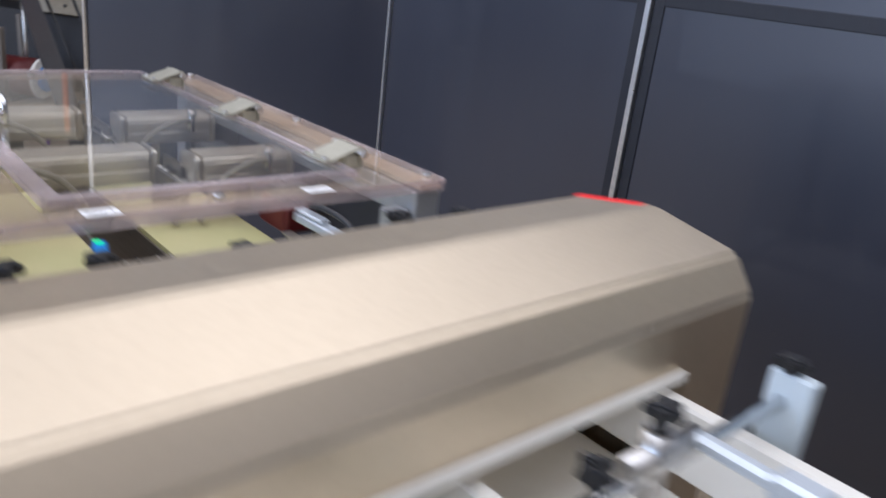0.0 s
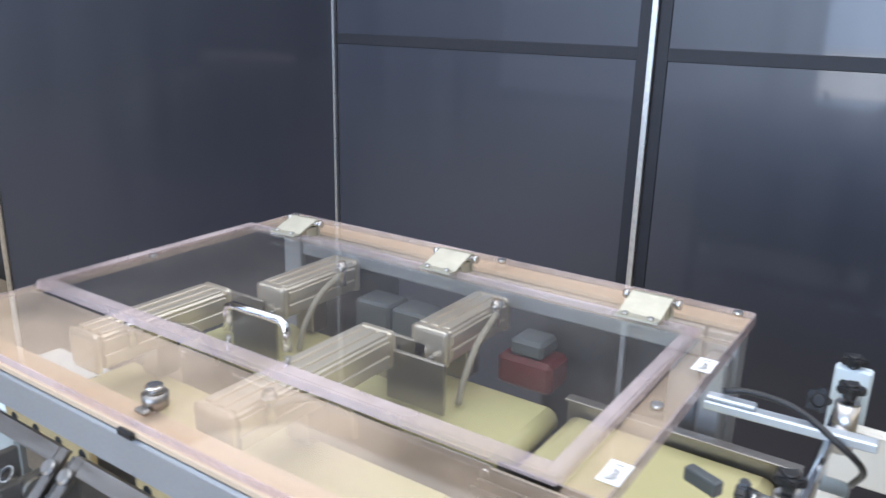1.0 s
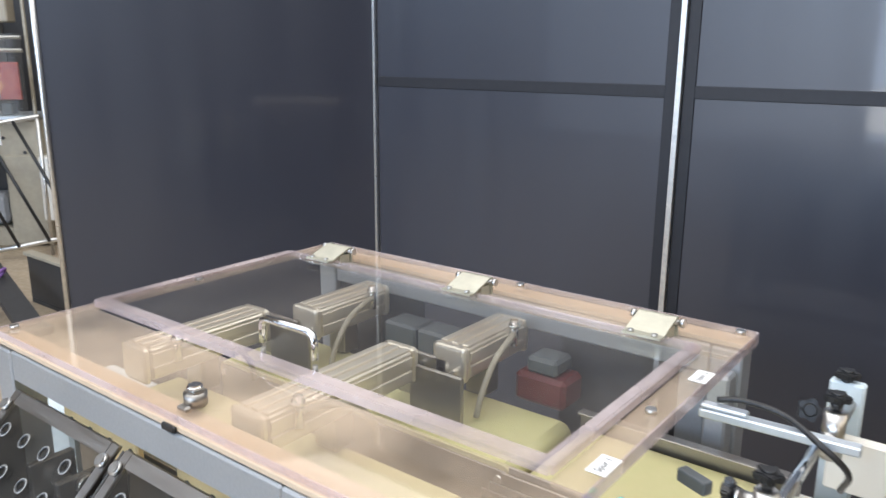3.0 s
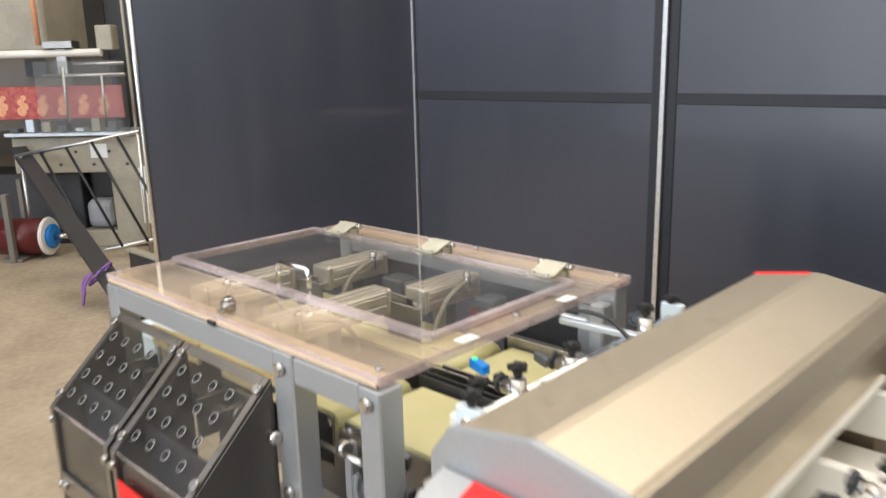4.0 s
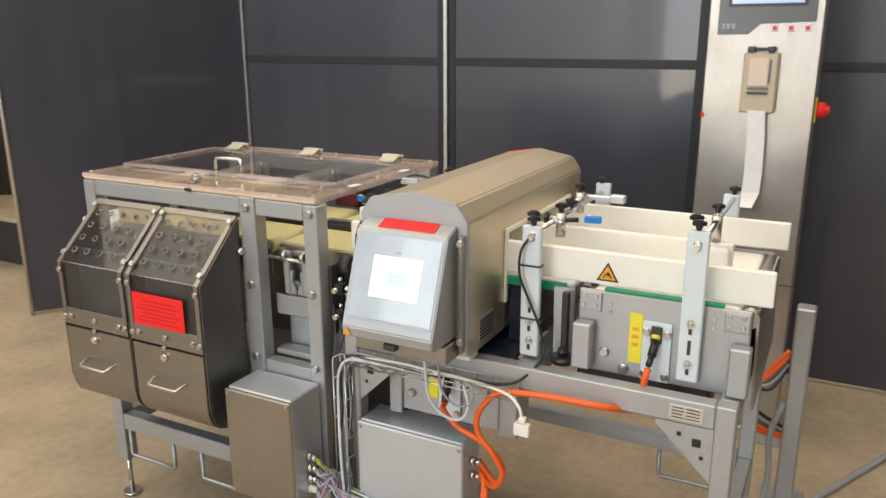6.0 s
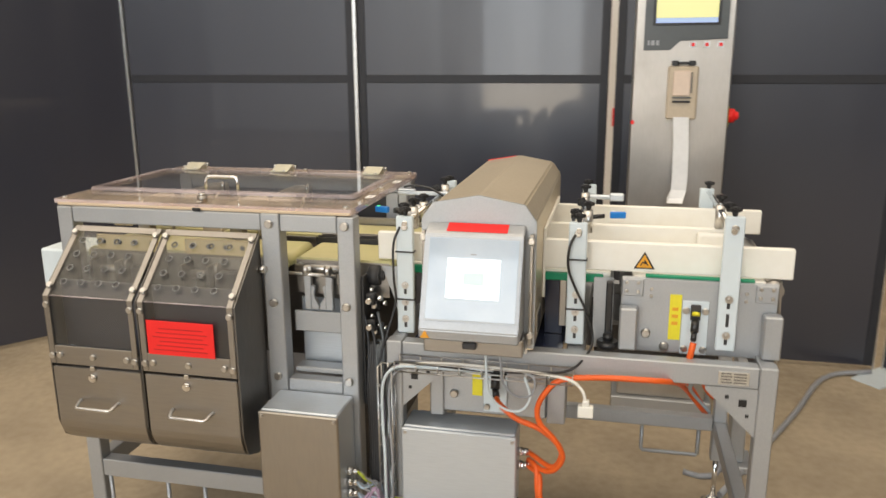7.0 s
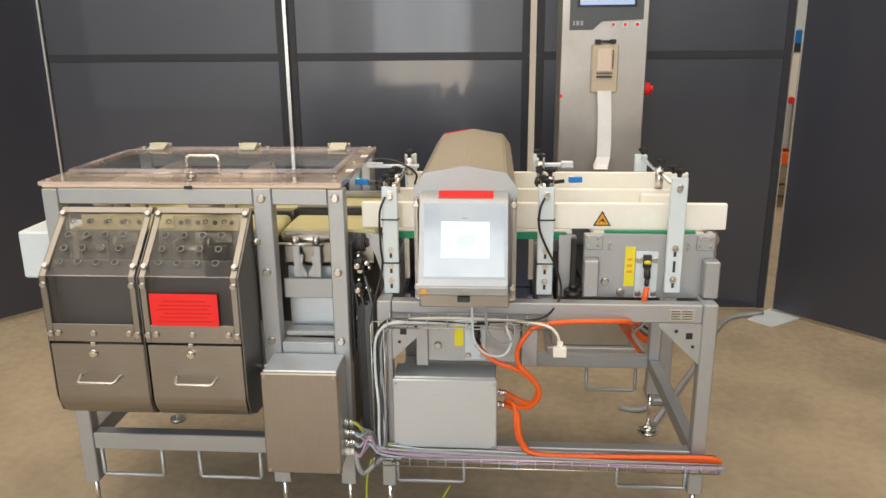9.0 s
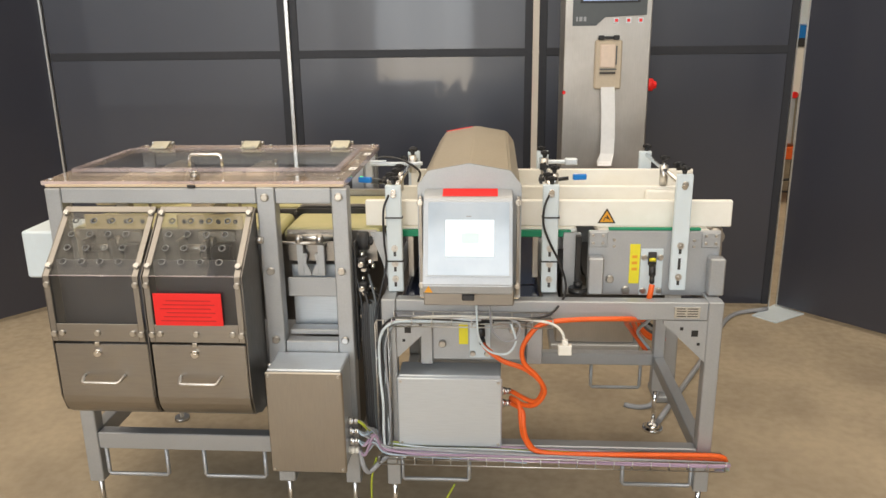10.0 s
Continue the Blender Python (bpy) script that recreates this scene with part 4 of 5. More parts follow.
part("plug", rods(((1.356, 0.012, 0.75), (1.36, -0.02, 0.71), 0.013), ((1.36, -0.02, 0.71), (1.366, -0.035, 0.69), 0.01), bevel=0.002), M_BLACK, drive)
part("yellow_sticker", blocks((1.288, 1.317, 0.0185, 0.0208, 0.668, 0.75), bevel=0.0004), M_YELLOW, unit1, "narrow yellow sticker")

stand = thing("toggle_foot", (1.66, 0.04, 0.835), "black cable post with a wide round foot on the table", "stand")
part("column", blocks((1.65, 1.668, 0.05, 0.066, 0.85, 1.02), bevel=0.003), M_BLACK, stand)
part("foot", rods(((1.66, 0.045, 0.835), (1.66, 0.045, 0.855), 0.03), ((1.66, 0.045, 0.855), (1.66, 0.045, 0.875), 0.014), bevel=0.003), M_BLACK, stand)

# ---- metal detector ----
det = thing("metal_detector", (1.328, 0.31, 0.835), "satin steel metal detector with roofed hood and lit touch panel", "metal detector")
roof = [(1.184, 1.138), (1.184, 1.212), (1.213, 1.252), (1.328, 1.272), (1.443, 1.252), (1.472, 1.212), (1.472, 1.138)]
hood = prism(bmesh.new(), roof, -0.115, 0.735, "y")
ridges = [e for e in hood.edges if abs(e.verts[0].co.y - e.verts[1].co.y) > 0.1 and e.verts[0].co.z > 1.2]
bmesh.ops.bevel(hood, geom=ridges, offset=0.005, segments=3, affect="EDGES")
part("hood", hood, M_HOOD, det, "roof-shaped satin steel hood")
part("front_leg", blocks((1.184, 1.472, -0.115, 0.103, 0.872, 1.1378), bevel=0), M_HOOD, det)
part("rear_leg", blocks((1.184, 1.472, 0.63, 0.735, 0.872, 1.1378), bevel=0), M_HOOD, det)
part("base_block", blocks((1.184, 1.472, 0.104, 0.629, 0.872, 0.985), bevel=0.002), M_HOOD, det)
part("tunnel_frame", blocks((1.473, 1.48, 0.098, 0.112, 0.95, 1.15), (1.473, 1.48, 0.113, 0.62, 1.138, 1.15), bevel=0.001), M_WHITE, det, "white plastic tunnel liner")
cap_line = [(1.181, 0.88), (1.181, 1.213), (1.211, 1.2545), (1.328, 1.2755), (1.445, 1.2545), (1.475, 1.213), (1.475, 0.88)]
part("front_cap", prism(bmesh.new(), cap_line, -0.13, -0.1155, "y", 0.002), M_FRAME, det, "pale grey end cap")
tape = [(1.2135, 1.2515), (1.312, 1.2685), (1.312, 1.2702), (1.2125, 1.2532)]
part("rear_tape", prism(bmesh.new(), tape, 0.722, 0.738, "y"), M_RED, det, "red tape over the rear edge of the hood")
for fx in (1.225, 1.395):
    part("foot", blocks((fx, fx + 0.055, -0.06, -0.01, 0.8355, 0.871), bevel=0.003), M_WHITE, det)
    part("foot", blocks((fx, fx + 0.055, 0.62, 0.68, 0.8355, 0.871), bevel=0.003), M_WHITE, det)
vents = part("vent_plate", blocks((1.473, 1.4755, -0.06, 0.03, 0.895, 0.955), bevel=0.0005), M_ALU, det, "louvred rating plate")
for k in range(6):
    part("slat", blocks((1.476, 1.4775, -0.055, 0.025, 0.899 + k * 0.009, 0.903 + k * 0.009), bevel=0), M_DARK, vents)
# touch terminal on the front cap
term_side = [(-0.1305, 0.93), (-0.245, 0.93), (-0.26, 0.94), (-0.2625, 0.962), (-0.18, 1.184), (-0.172, 1.19), (-0.1305, 1.206)]
term = part("terminal", prism(bmesh.new(), term_side, 1.203, 1.449, "x", 0.003), M_FRAME, det, "grey touch terminal with lit screen and sloping face")
tilt_t = math.degrees(math.atan2(0.0825, 0.222))


def on_terminal(x0, x1, z0, z1, d, thick, mat, name, label=""):
    bm = blocks((x0, x1, -thick, 0, (z0 - 0.962) * 1.067, (z1 - 0.962) * 1.067), bevel=0.0004)
    bm.transform(pose(0, -0.2627, 0.962, -tilt_t, 0, 0) @ pose(0, -d, 0))
    return part(name, bm, mat, term, label)


on_terminal(1.217, 1.44, 0.988, 1.177, 0.0, 0.002, M_GLASS, "screen_glass", "reflective screen glass with pale film and painted glare")
on_terminal(1.265, 1.398, 1.037, 1.131, 0.0024, 0.001, M_SCREEN, "lit_picture", "bright white lit picture")
on_terminal(1.308, 1.358, 1.07, 1.098, 0.0036, 0.0005, M_SCREEN_GREEN, "green_mark", "soft green mark")
on_terminal(1.322, 1.336, 1.139, 1.142, 0.0024, 0.0006, M_GREY_CABLE, "print_bar")
on_terminal(1.213, 1.444, 0.984, 0.9875, 0.0, 0.003, M_FRAME, "glass_edge")
warn = prism(bmesh.new(), [(1.207, 0.941), (1.231, 0.941), (1.219, 0.961)], -0.2645, -0.2632, "y")
part("warning_sign", warn, M_AMBER, term, "small yellow triangle sticker")
part("red_strip", prism(bmesh.new(), [(-0.17, 1.1915), (-0.17, 1.1925), (-0.135, 1.2062), (-0.135, 1.205)], 1.255, 1.408, "x"), M_RED, term, "strip of red tape")
for sx in (1.186, 1.4615):
    flange = part("bracket", blocks((sx, sx + 0.0085, -0.149, -0.1308, 0.895, 1.185), bevel=0.001), M_SHEET_V, det)
    for sz in (1.169, 0.924):
        piece("bolt", SCREW, flange, (sx + 0.004, -0.149, sz))
part("latch", blocks((1.31, 1.345, -0.25, -0.23, 0.912, 0.929), bevel=0.003), M_DARK, det)
part("drip_tray", blocks((1.2, 1.455, -0.2, -0.1308, 0.88, 0.927), bevel=0.003), M_SHEET, det)

# ---- guide rails on the belts ----
def guide(y0, y1, x0, x1, z0, z1, label):
    g = thing("guide_rail", ((x0 + x1) / 2, (y0 + y1) / 2, z0), label, "guide rail", "guide rails along the belts")
    part("rail", blocks((x0, x1, y0, y1, z0, z1), bevel=0.003), M_WHITE, g)
    return g


front = guide(0.103, 0.123, 0.99, 2.13, 1.036, 1.119, "long white plastic guide rail with warning triangle")
for bx0, bz0, bz1, count in ((1.064, 0.836, 1.18, 3), (1.545, 0.838, 1.182, 3), (1.94, 0.849, 1.213, 2)):
    bar = part("upright_bar", blocks((bx0, bx0 + 0.049, 0.038, 0.056, bz0, bz1), bevel=0.003), M_WHITE_COLD, front, "white plastic upright bar")
    for k in range(3):
        sz = bz0 + 0.04 + k * 0.05
        part("slot", blocks((bx0 + 0.0205, bx0 + 0.0285, 0.037, 0.0379, sz - 0.022, sz + 0.014), bevel=0), M_DARK, bar)
        if bx0 < 1.9 or k != 1:
            part("washer", rods(((bx0 + 0.0245, 0.0369, sz + 0.004), (bx0 + 0.0245, 0.0345, sz + 0.004), 0.0105)), M_SCREW, bar)
            piece("bolt", SMALL_SCREW, bar, (bx0 + 0.0245, 0.0345, sz + 0.004))
    part("spacer", rods(((bx0 + 0.025, 0.056, 1.07), (bx0 + 0.025, 0.104, 1.07), 0.008), ((bx0 + 0.025, 0.056, bz0 + 0.05), (bx0 + 0.025, 0.09, bz0 + 0.05), 0.008)), M_SCREW, bar)
    if bx0 < 1.9:
        for tz in (0.1, 0.24):
            part("cable_tie", blocks((bx0 - 0.002, bx0 + 0.052, 0.034, 0.059, bz0 + tz, bz0 + tz + 0.004), bevel=0), M_BLACK, bar)
    piece("screw", SCREW, bar, (bx0 + 0.025, 0.038, bz1 - 0.03))
mid = guide(0.32, 0.34, 1.07, 2.01, 1.04, 1.12, "white plastic guide rail between the two lanes")
part("end_bulge", blocks((1.9, 2.005, 0.3, 0.319, 1.045, 1.112), bevel=0.012, seg=3), M_WHITE, mid)
rear = guide(0.59, 0.61, 1.085, 2.125, 1.05, 1.128, "white plastic guide rail on the far side")
for bx0, bz1 in ((1.07, 1.19), (1.555, 1.19), (1.935, 1.188)):
    part("upright_bar", blocks((bx0, bx0 + 0.045, 0.632, 0.65, 0.85, bz1), bevel=0.003), M_WHITE_COLD, rear)
    part("spacer", rods(((bx0 + 0.022, 0.611, 1.09), (bx0 + 0.022, 0.632, 1.09), 0.008)), M_SCREW, rear)
tri = prism(bmesh.new(), [(1.72, 1.047), (1.776, 1.047), (1.748, 1.0955)], 0.1012, 0.1028, "y")
sign = part("warning_triangle", tri, M_BLACK, front, "amber warning triangle sticker with black border")
inner = prism(bmesh.new(), [(1.727, 1.051), (1.769, 1.051), (1.748, 1.0875)], 0.1005, 0.101, "y")
part("amber_field", inner, M_AMBER, sign)
mark = bmesh.new()
hose(mark, [(1.738, 0.1, 1.056), (1.744, 0.1, 1.066), (1.751, 0.1, 1.062), (1.748, 0.1, 1.072), (1.758, 0.1, 1.057)], 0.0015, 6)
part("pictogram", mark, M_BLACK, sign)


def cross_bracket(xc, za, rod_z, with_mid):
    """Round bar across both lanes, held in white posts by star knobs, with clamp blocks on it."""
    c = thing("cross_bracket", (xc, 0.34, 1.12), "steel cross bar with clamp blocks and black star knobs", "bracket", "cross brackets over the rails")
    part("bar", rods(((xc, 0.03, rod_z), (xc, 0.66, rod_z), 0.0075)), M_CHROME, c)
    for y in (0.047, 0.641):
        kz = za if y < 0.3 else min(za, 1.188)
        piece("knob", KNOB, c, (xc, y, kz))
        if y < 0.3:
            piece("knob", KNOB, c, (xc - 0.012, y + 0.03, kz + 0.006))
    if with_mid:
        clamp = part("clamp", rods(((xc, 0.33, 1.12), (xc, 0.33, rod_z + 0.016), 0.0135), bevel=0.002), M_SCREW, c)
        piece("knob", KNOB, c, (xc, 0.33, rod_z + 0.022))
        part("stud", rods(((xc, 0.33, rod_z), (xc, 0.33, rod_z + 0.03), 0.004)), M_SCREW, c)
    return c


cross_bracket(1.963, 1.213, 1.175, True)
cross_bracket(1.572, 1.182, 1.16, False)
cross_bracket(1.09, 1.182, 1.16, False)


def sensor_arm(x, y, z, tip, body_mat, label, lens=None):
    """Clamp block, flat arm and small sensor head with its cable."""
    s = thing("sensor_arm", (x, y, z - 0.03), label, "sensor")
    part("clamp", rods(((x, y, z - 0.045), (x, y, z + 0.022), 0.0135), ((x - 0.03, y, z), (x + 0.012, y, z), 0.011), bevel=0.002), M_SCREW, s)
    tx, ty, tz = tip
    part("arm", rods(((x, y, z), (x + (tx - x) * 0.55, y + (ty - y) * 0.55, z + (tz - z) * 0.55), 0.0065)), M_BLACK, s)
    piece("knob", KNOB, s, (x, y, z + 0.022))
    piece("knob", KNOB, s, (x - 0.025, y + 0.01, z), (0, -90, 0))
    bm = blocks((-0.022, 0.022, -0.008, 0.008, -0.009, 0.009), bevel=0.003, seg=2)
    bm.transform(pose(tx, ty, tz, 0, 0, math.degrees(math.atan2(ty - y, tx - x))))
    part("head", bm, body_mat, s)
    if lens:
        part("led", rods(((tx - 0.012, ty + 0.002, tz + 0.0092), (tx - 0.012, ty + 0.002, tz + 0.0105), 0.005)), lens, s)
    return s


sensor_arm(1.085, 0.16, 1.165, (0.978, 0.193, 1.167), M_BLUE, "blue light sensor on a clamp arm over the gap", M_GREEN_LED)
sensor_arm(1.59, 0.2, 1.165, (1.672, 0.214, 1.172), M_BLUE, "blue light sensor with a pale face on a clamp arm", M_PAPER)
sensor_arm(1.075, 0.32, 1.15, (0.985, 0.36, 1.13), M_BEZEL, "dark sensor head on a clamp arm")
long_arm = thing("flat_arm", (1.03, 0.5, 1.14), "pale flat aluminium arm with black cable and clamps", "sensor")
slat = blocks((-0.08, 0.11, -0.009, 0.009, 0.0, 0.012), (-0.078, -0.02, -0.008, 0.008, 0.0125, 0.019), bevel=0.002)
slat.transform(pose(1.03, 0.47, 1.165, 0, 0, 3))
part("arm", slat, M_BOX, long_arm)
part("clamp", rods(((1.1, 0.52, 1.13), (1.1, 0.52, 1.195), 0.014), ((1.1, 0.47, 1.16), (1.1, 0.64, 1.16), 0.0075), bevel=0.002), M_SCREW, long_arm)
piece("knob", KNOB, long_arm, (1.1, 0.52, 1.195))
piece("knob", KNOB, long_arm, (1.06, 0.56, 1.17), (70, 0, 20))
lead = hose(bmesh.new(), [(0.97, 0.47, 1.19), (1.0, 0.475, 1.195), (1.05, 0.48, 1.188), (1.1, 0.46, 1.17), (1.13, 0.47, 1.14), (1.12, 0.5, 1.1)], 0.004)
part("lead", lead, M_BLACK, long_arm)
paddle = thing("flat_arm", (1.63, 0.45, 1.14), "pale flat aluminium arm with black star knobs", "sensor")
part("arm", blocks((1.575, 1.65, 0.464, 0.48, 1.17, 1.184), (1.645, 1.69, 0.46, 0.485, 1.166, 1.19), bevel=0.004), M_BOX, paddle)
part("clamp", rods(((1.572, 0.42, 1.14), (1.572, 0.42, 1.2), 0.013), ((1.572, 0.38, 1.175), (1.572, 0.48, 1.175), 0.011), bevel=0.002), M_SCREW, paddle)
piece("knob", KNOB, paddle, (1.572, 0.42, 1.2))
piece("knob", KNOB, paddle, (1.565, 0.372, 1.18), (90, 0, 0))

# ---- checkweigher pillar with printer ----
pil = thing("control_pillar", (1.915, 1.6, 0.0), "tall brushed steel control pillar with display and ticket printer", "control cabinet")
part("body", blocks((1.715, 2.115, 1.482, 1.72, 0.06, 2.12), bevel=0.005), M_PILLAR, pil)
part("plinth", blocks((1.69, 2.14, 1.45, 1.76, 0.0, 0.0598), bevel=0.004), M_FRAME, pil)
bez = prism(bmesh.new(), [(1.752, 1.635), (1.86, 1.635), (1.9, 1.672), (2.088, 1.68), (2.088, 2.05), (1.752, 2.05)], 1.474, 1.4815, "y", 0.001)
bezel = part("bezel", bez, M_BEZEL, pil, "dark grey display bezel")
part("display_frame", blocks((1.785, 2.055, 1.471, 1.4735, 1.735, 2.02), bevel=0.001), M_BLACK, bezel)
part("display", blocks((1.797, 2.043, 1.4695, 1.4705, 1.765, 2.01), bevel=0), M_SCREEN_Y, bezel, "lit pale yellow display")
part("display_footer", blocks((1.797, 2.043, 1.4695, 1.4705, 1.745, 1.7645), bevel=0), M_SCREEN_B, bezel, "lit blue footer bar")
for k in range(3):
    key = part("key", blocks((1.94 + k * 0.055, 1.964 + k * 0.055, 1.478, 1.4815, 1.645, 1.669), bevel=0.001), M_WHITE_COLD, pil, "small square key with red mark")
    part("key_mark", blocks((1.945 + k * 0.055, 1.959 + k * 0.055, 1.4765, 1.4778, 1.65, 1.664), bevel=0), M_RED, key)
logo = part("logo_shape", blocks((1.768, 1.776, 1.4725, 1.4738, 1.655, 1.675), (1.782, 1.796, 1.4725, 1.4738, 1.655, 1.675), (1.802, 1.814, 1.4725, 1.4738, 1.655, 1.675), bevel=0), M_GREY_CABLE, bezel)
printer = part("printer", blocks((1.858, 1.98, 1.445, 1.4815, 1.35, 1.57), bevel=0.006), M_TAN, pil, "tan ticket printer module")
part("printer_door", blocks((1.879, 1.95, 1.438, 1.4445, 1.447, 1.552), bevel=0.004), M_PINK, printer, "pinkish printer flap")
part("printer_catch", blocks((1.951, 1.957, 1.44, 1.4447, 1.46, 1.545), (1.88, 1.956, 1.436, 1.4447, 1.438, 1.443), bevel=0.001), M_BEZEL, printer)
part("paper_slot", blocks((1.88, 1.952, 1.437, 1.4447, 1.42, 1.428), bevel=0.0005), M_BLACK, printer)
part("clip", blocks((1.87, 1.896, 1.44, 1.47, 1.572, 1.592), (1.897, 1.938, 1.445, 1.47, 1.576, 1.588), (1.939, 1.965, 1.44, 1.47, 1.572, 1.592), bevel=0.003), M_BLACK, printer)
strip = [(1.442, 1.36), (1.446, 1.25), (1.443, 1.12), (1.436, 1.05), (1.422, 1.015), (1.402, 1.004), (1.385, 1.0)]
paper = prism(bmesh.new(), strip + [(u - 0.0008, v - 0.0006) for u, v in strip[::-1]], 1.888, 1.952, "x")
for v in paper.verts:
    v.co.x += 0.012 * math.sin((1.36 - v.co.z) * 7) - (0.014 if v.co.z < 1.02 else 0)
part("paper_strip", paper, M_PAPER, printer, "long hanging white paper strip with curled end")
part("isolator_plate", blocks((2.1155, 2.121, 1.52, 1.6, 1.315, 1.405), bevel=0.002), M_YELLOW, pil)
part("isolator", rods(((2.116, 1.56, 1.36), (2.15, 1.56, 1.36), 0.03), ((2.15, 1.56, 1.36), (2.165, 1.56, 1.36), 0.018), bevel=0.003), M_RED, pil, "red main switch knob")
part("red_mark", rods(((1.722, 1.4815, 1.333), (1.722, 1.48, 1.333), 0.009)), M_RED, pil)
part("seam", blocks((1.714, 2.116, 1.4805, 1.4825, 0.68, 0.684), bevel=0), M_DARK, pil)

leg = thing("support_post", (2.19, 1.0, 0.0), "grey steel support post with hanging cables beside the pillar", "post")
part("post", blocks((2.155, 2.215, 0.98, 1.05, 0.03, 0.76), bevel=0.006), M_FRAME, leg)
part("foot", blocks((2.12, 2.25, 0.94, 1.1, 0.0, 0.0298), bevel=0.004), M_FRAME, leg)

# ---- wire cable tray and cables along the table ----
def wire_tray(name, a, b, across, up, base, label):
    """Wire basket between two points: long wires and bent cross wires."""
    t = thing(name, base, label, "cable tray", "wire cable trays")
    a, b, across, up = Vector(a), Vector(b), Vector(across), Vector(up)
    lines = [Vector((0, 0, 0)), across * 0.5, across, up, across + up]
    for off in lines:
        part("long_wire", rods((a + off, b + off, 0.0022), seg=6), M_SCREW, t)
    n = max(3, int((b - a).length / 0.055))
    rung = hose(bmesh.new(), [up, Vector((0, 0, 0)), across, across + up], 0.002, 6, smooth=False)
    rung_mesh = mesh_of("cross_wire", rung, M_SCREW)
    for k in range(n + 1):
        piece("cross_wire", rung_mesh, t, a + (b - a) * (k / n))
    return t


wire_tray("cable_tray", (1.09, -0.04, 0.772), (1.575, -0.04, 0.772), (0, -0.055, 0), (0, 0, 0.028), (1.33, -0.04, 0.772), "bright wire cable tray under the table edge")
wire_tray("cable_tray", (1.035, -0.04, 0.345), (1.035, -0.04, 0.77), (0.04, 0, 0), (0, -0.035, 0), (1.05, -0.04, 0.345), "upright bright wire cable tray on the table leg")
wire_tray("cable_tray", (1.035, -0.038, 0.3), (2.12, -0.038, 0.3), (0, -0.06, 0), (0, 0, 0.03), (1.57, -0.04, 0.3), "long bright wire cable tray along the low stretcher")


def cable(points, r, mat, label, name="cable", steps=6):
    ob = new(name, mesh_of(name, hose(bmesh.new(), points, r, 8, steps), mat))
    return tagged(ob, label, "cable")


ORANGE = "orange servo cable laid along the table"
cable([(1.366, -0.034, 0.692), (1.38, -0.07, 0.69), (1.427, -0.08, 0.657), (1.493, -0.08, 0.632), (1.541, -0.078, 0.592), (1.551, -0.07, 0.55), (1.524, -0.055, 0.508), (1.454, 0.0065, 0.513)], 0.0078, M_ORANGE, "orange servo cable looping down to the steel box")
cable([(1.86, 0.06, 0.74), (1.802, -0.06, 0.791), (1.647, -0.075, 0.793), (1.546, -0.085, 0.782), (1.505, -0.09, 0.744), (1.485, -0.09, 0.698), (1.493, -0.09, 0.653), (1.532, -0.092, 0.612), (1.556, -0.085, 0.56), (1.535, -0.07, 0.51), (1.5, -0.04, 0.487), (1.454, 0.0065, 0.487)], 0.0078, M_ORANGE, ORANGE)
cable([(1.454, 0.0065, 0.47), (1.49, -0.04, 0.468), (1.495, -0.06, 0.42), (1.51, -0.06, 0.37), (1.56, -0.055, 0.328), (1.75, -0.055, 0.318), (2.09, -0.055, 0.32), (2.135, -0.04, 0.3), (2.13, 0.03, 0.27)], 0.0078, M_ORANGE, ORANGE)
cable([(1.881, 0.01, 0.877), (1.876, 0.004, 0.85), (1.872, 0.018, 0.81), (1.87, 0.05, 0.75), (1.885, 0.2, 0.69), (1.9, 0.4, 0.62), (1.95, 0.6, 0.5), (2.02, 0.69, 0.37)], 0.0085, M_ORANGE, "orange servo cable hanging under the table")
cable([(1.84, 0.03, 0.77), (1.845, 0.12, 0.72), (1.87, 0.35, 0.62), (1.93, 0.58, 0.5), (2.01, 0.695, 0.37)], 0.0085, M_ORANGE, "orange servo cable hanging under the table")
cable([(1.89, 0.03, 0.77), (1.895, 0.12, 0.71), (1.92, 0.35, 0.6), (1.96, 0.58, 0.48), (2.03, 0.69, 0.37)], 0.006, M_PALE_BLUE, "pale blue cable hanging under the table")
cable([(1.454, 0.0065, 0.49), (1.48, -0.03, 0.487), (1.487, -0.05, 0.43), (1.5, -0.055, 0.375), (1.55, -0.065, 0.336), (1.75, -0.066, 0.333), (2.08, -0.064, 0.337), (2.13, -0.05, 0.31), (2.125, 0.02, 0.275)], 0.0078, M_ORANGE, ORANGE)

random.seed(4)
SHEATHS = (M_LILAC, M_PALE_BLUE, M_GREY_CABLE, M_YG, M_WHITE_COLD, M_LILAC, M_PALE_BLUE, M_GREY_CABLE)
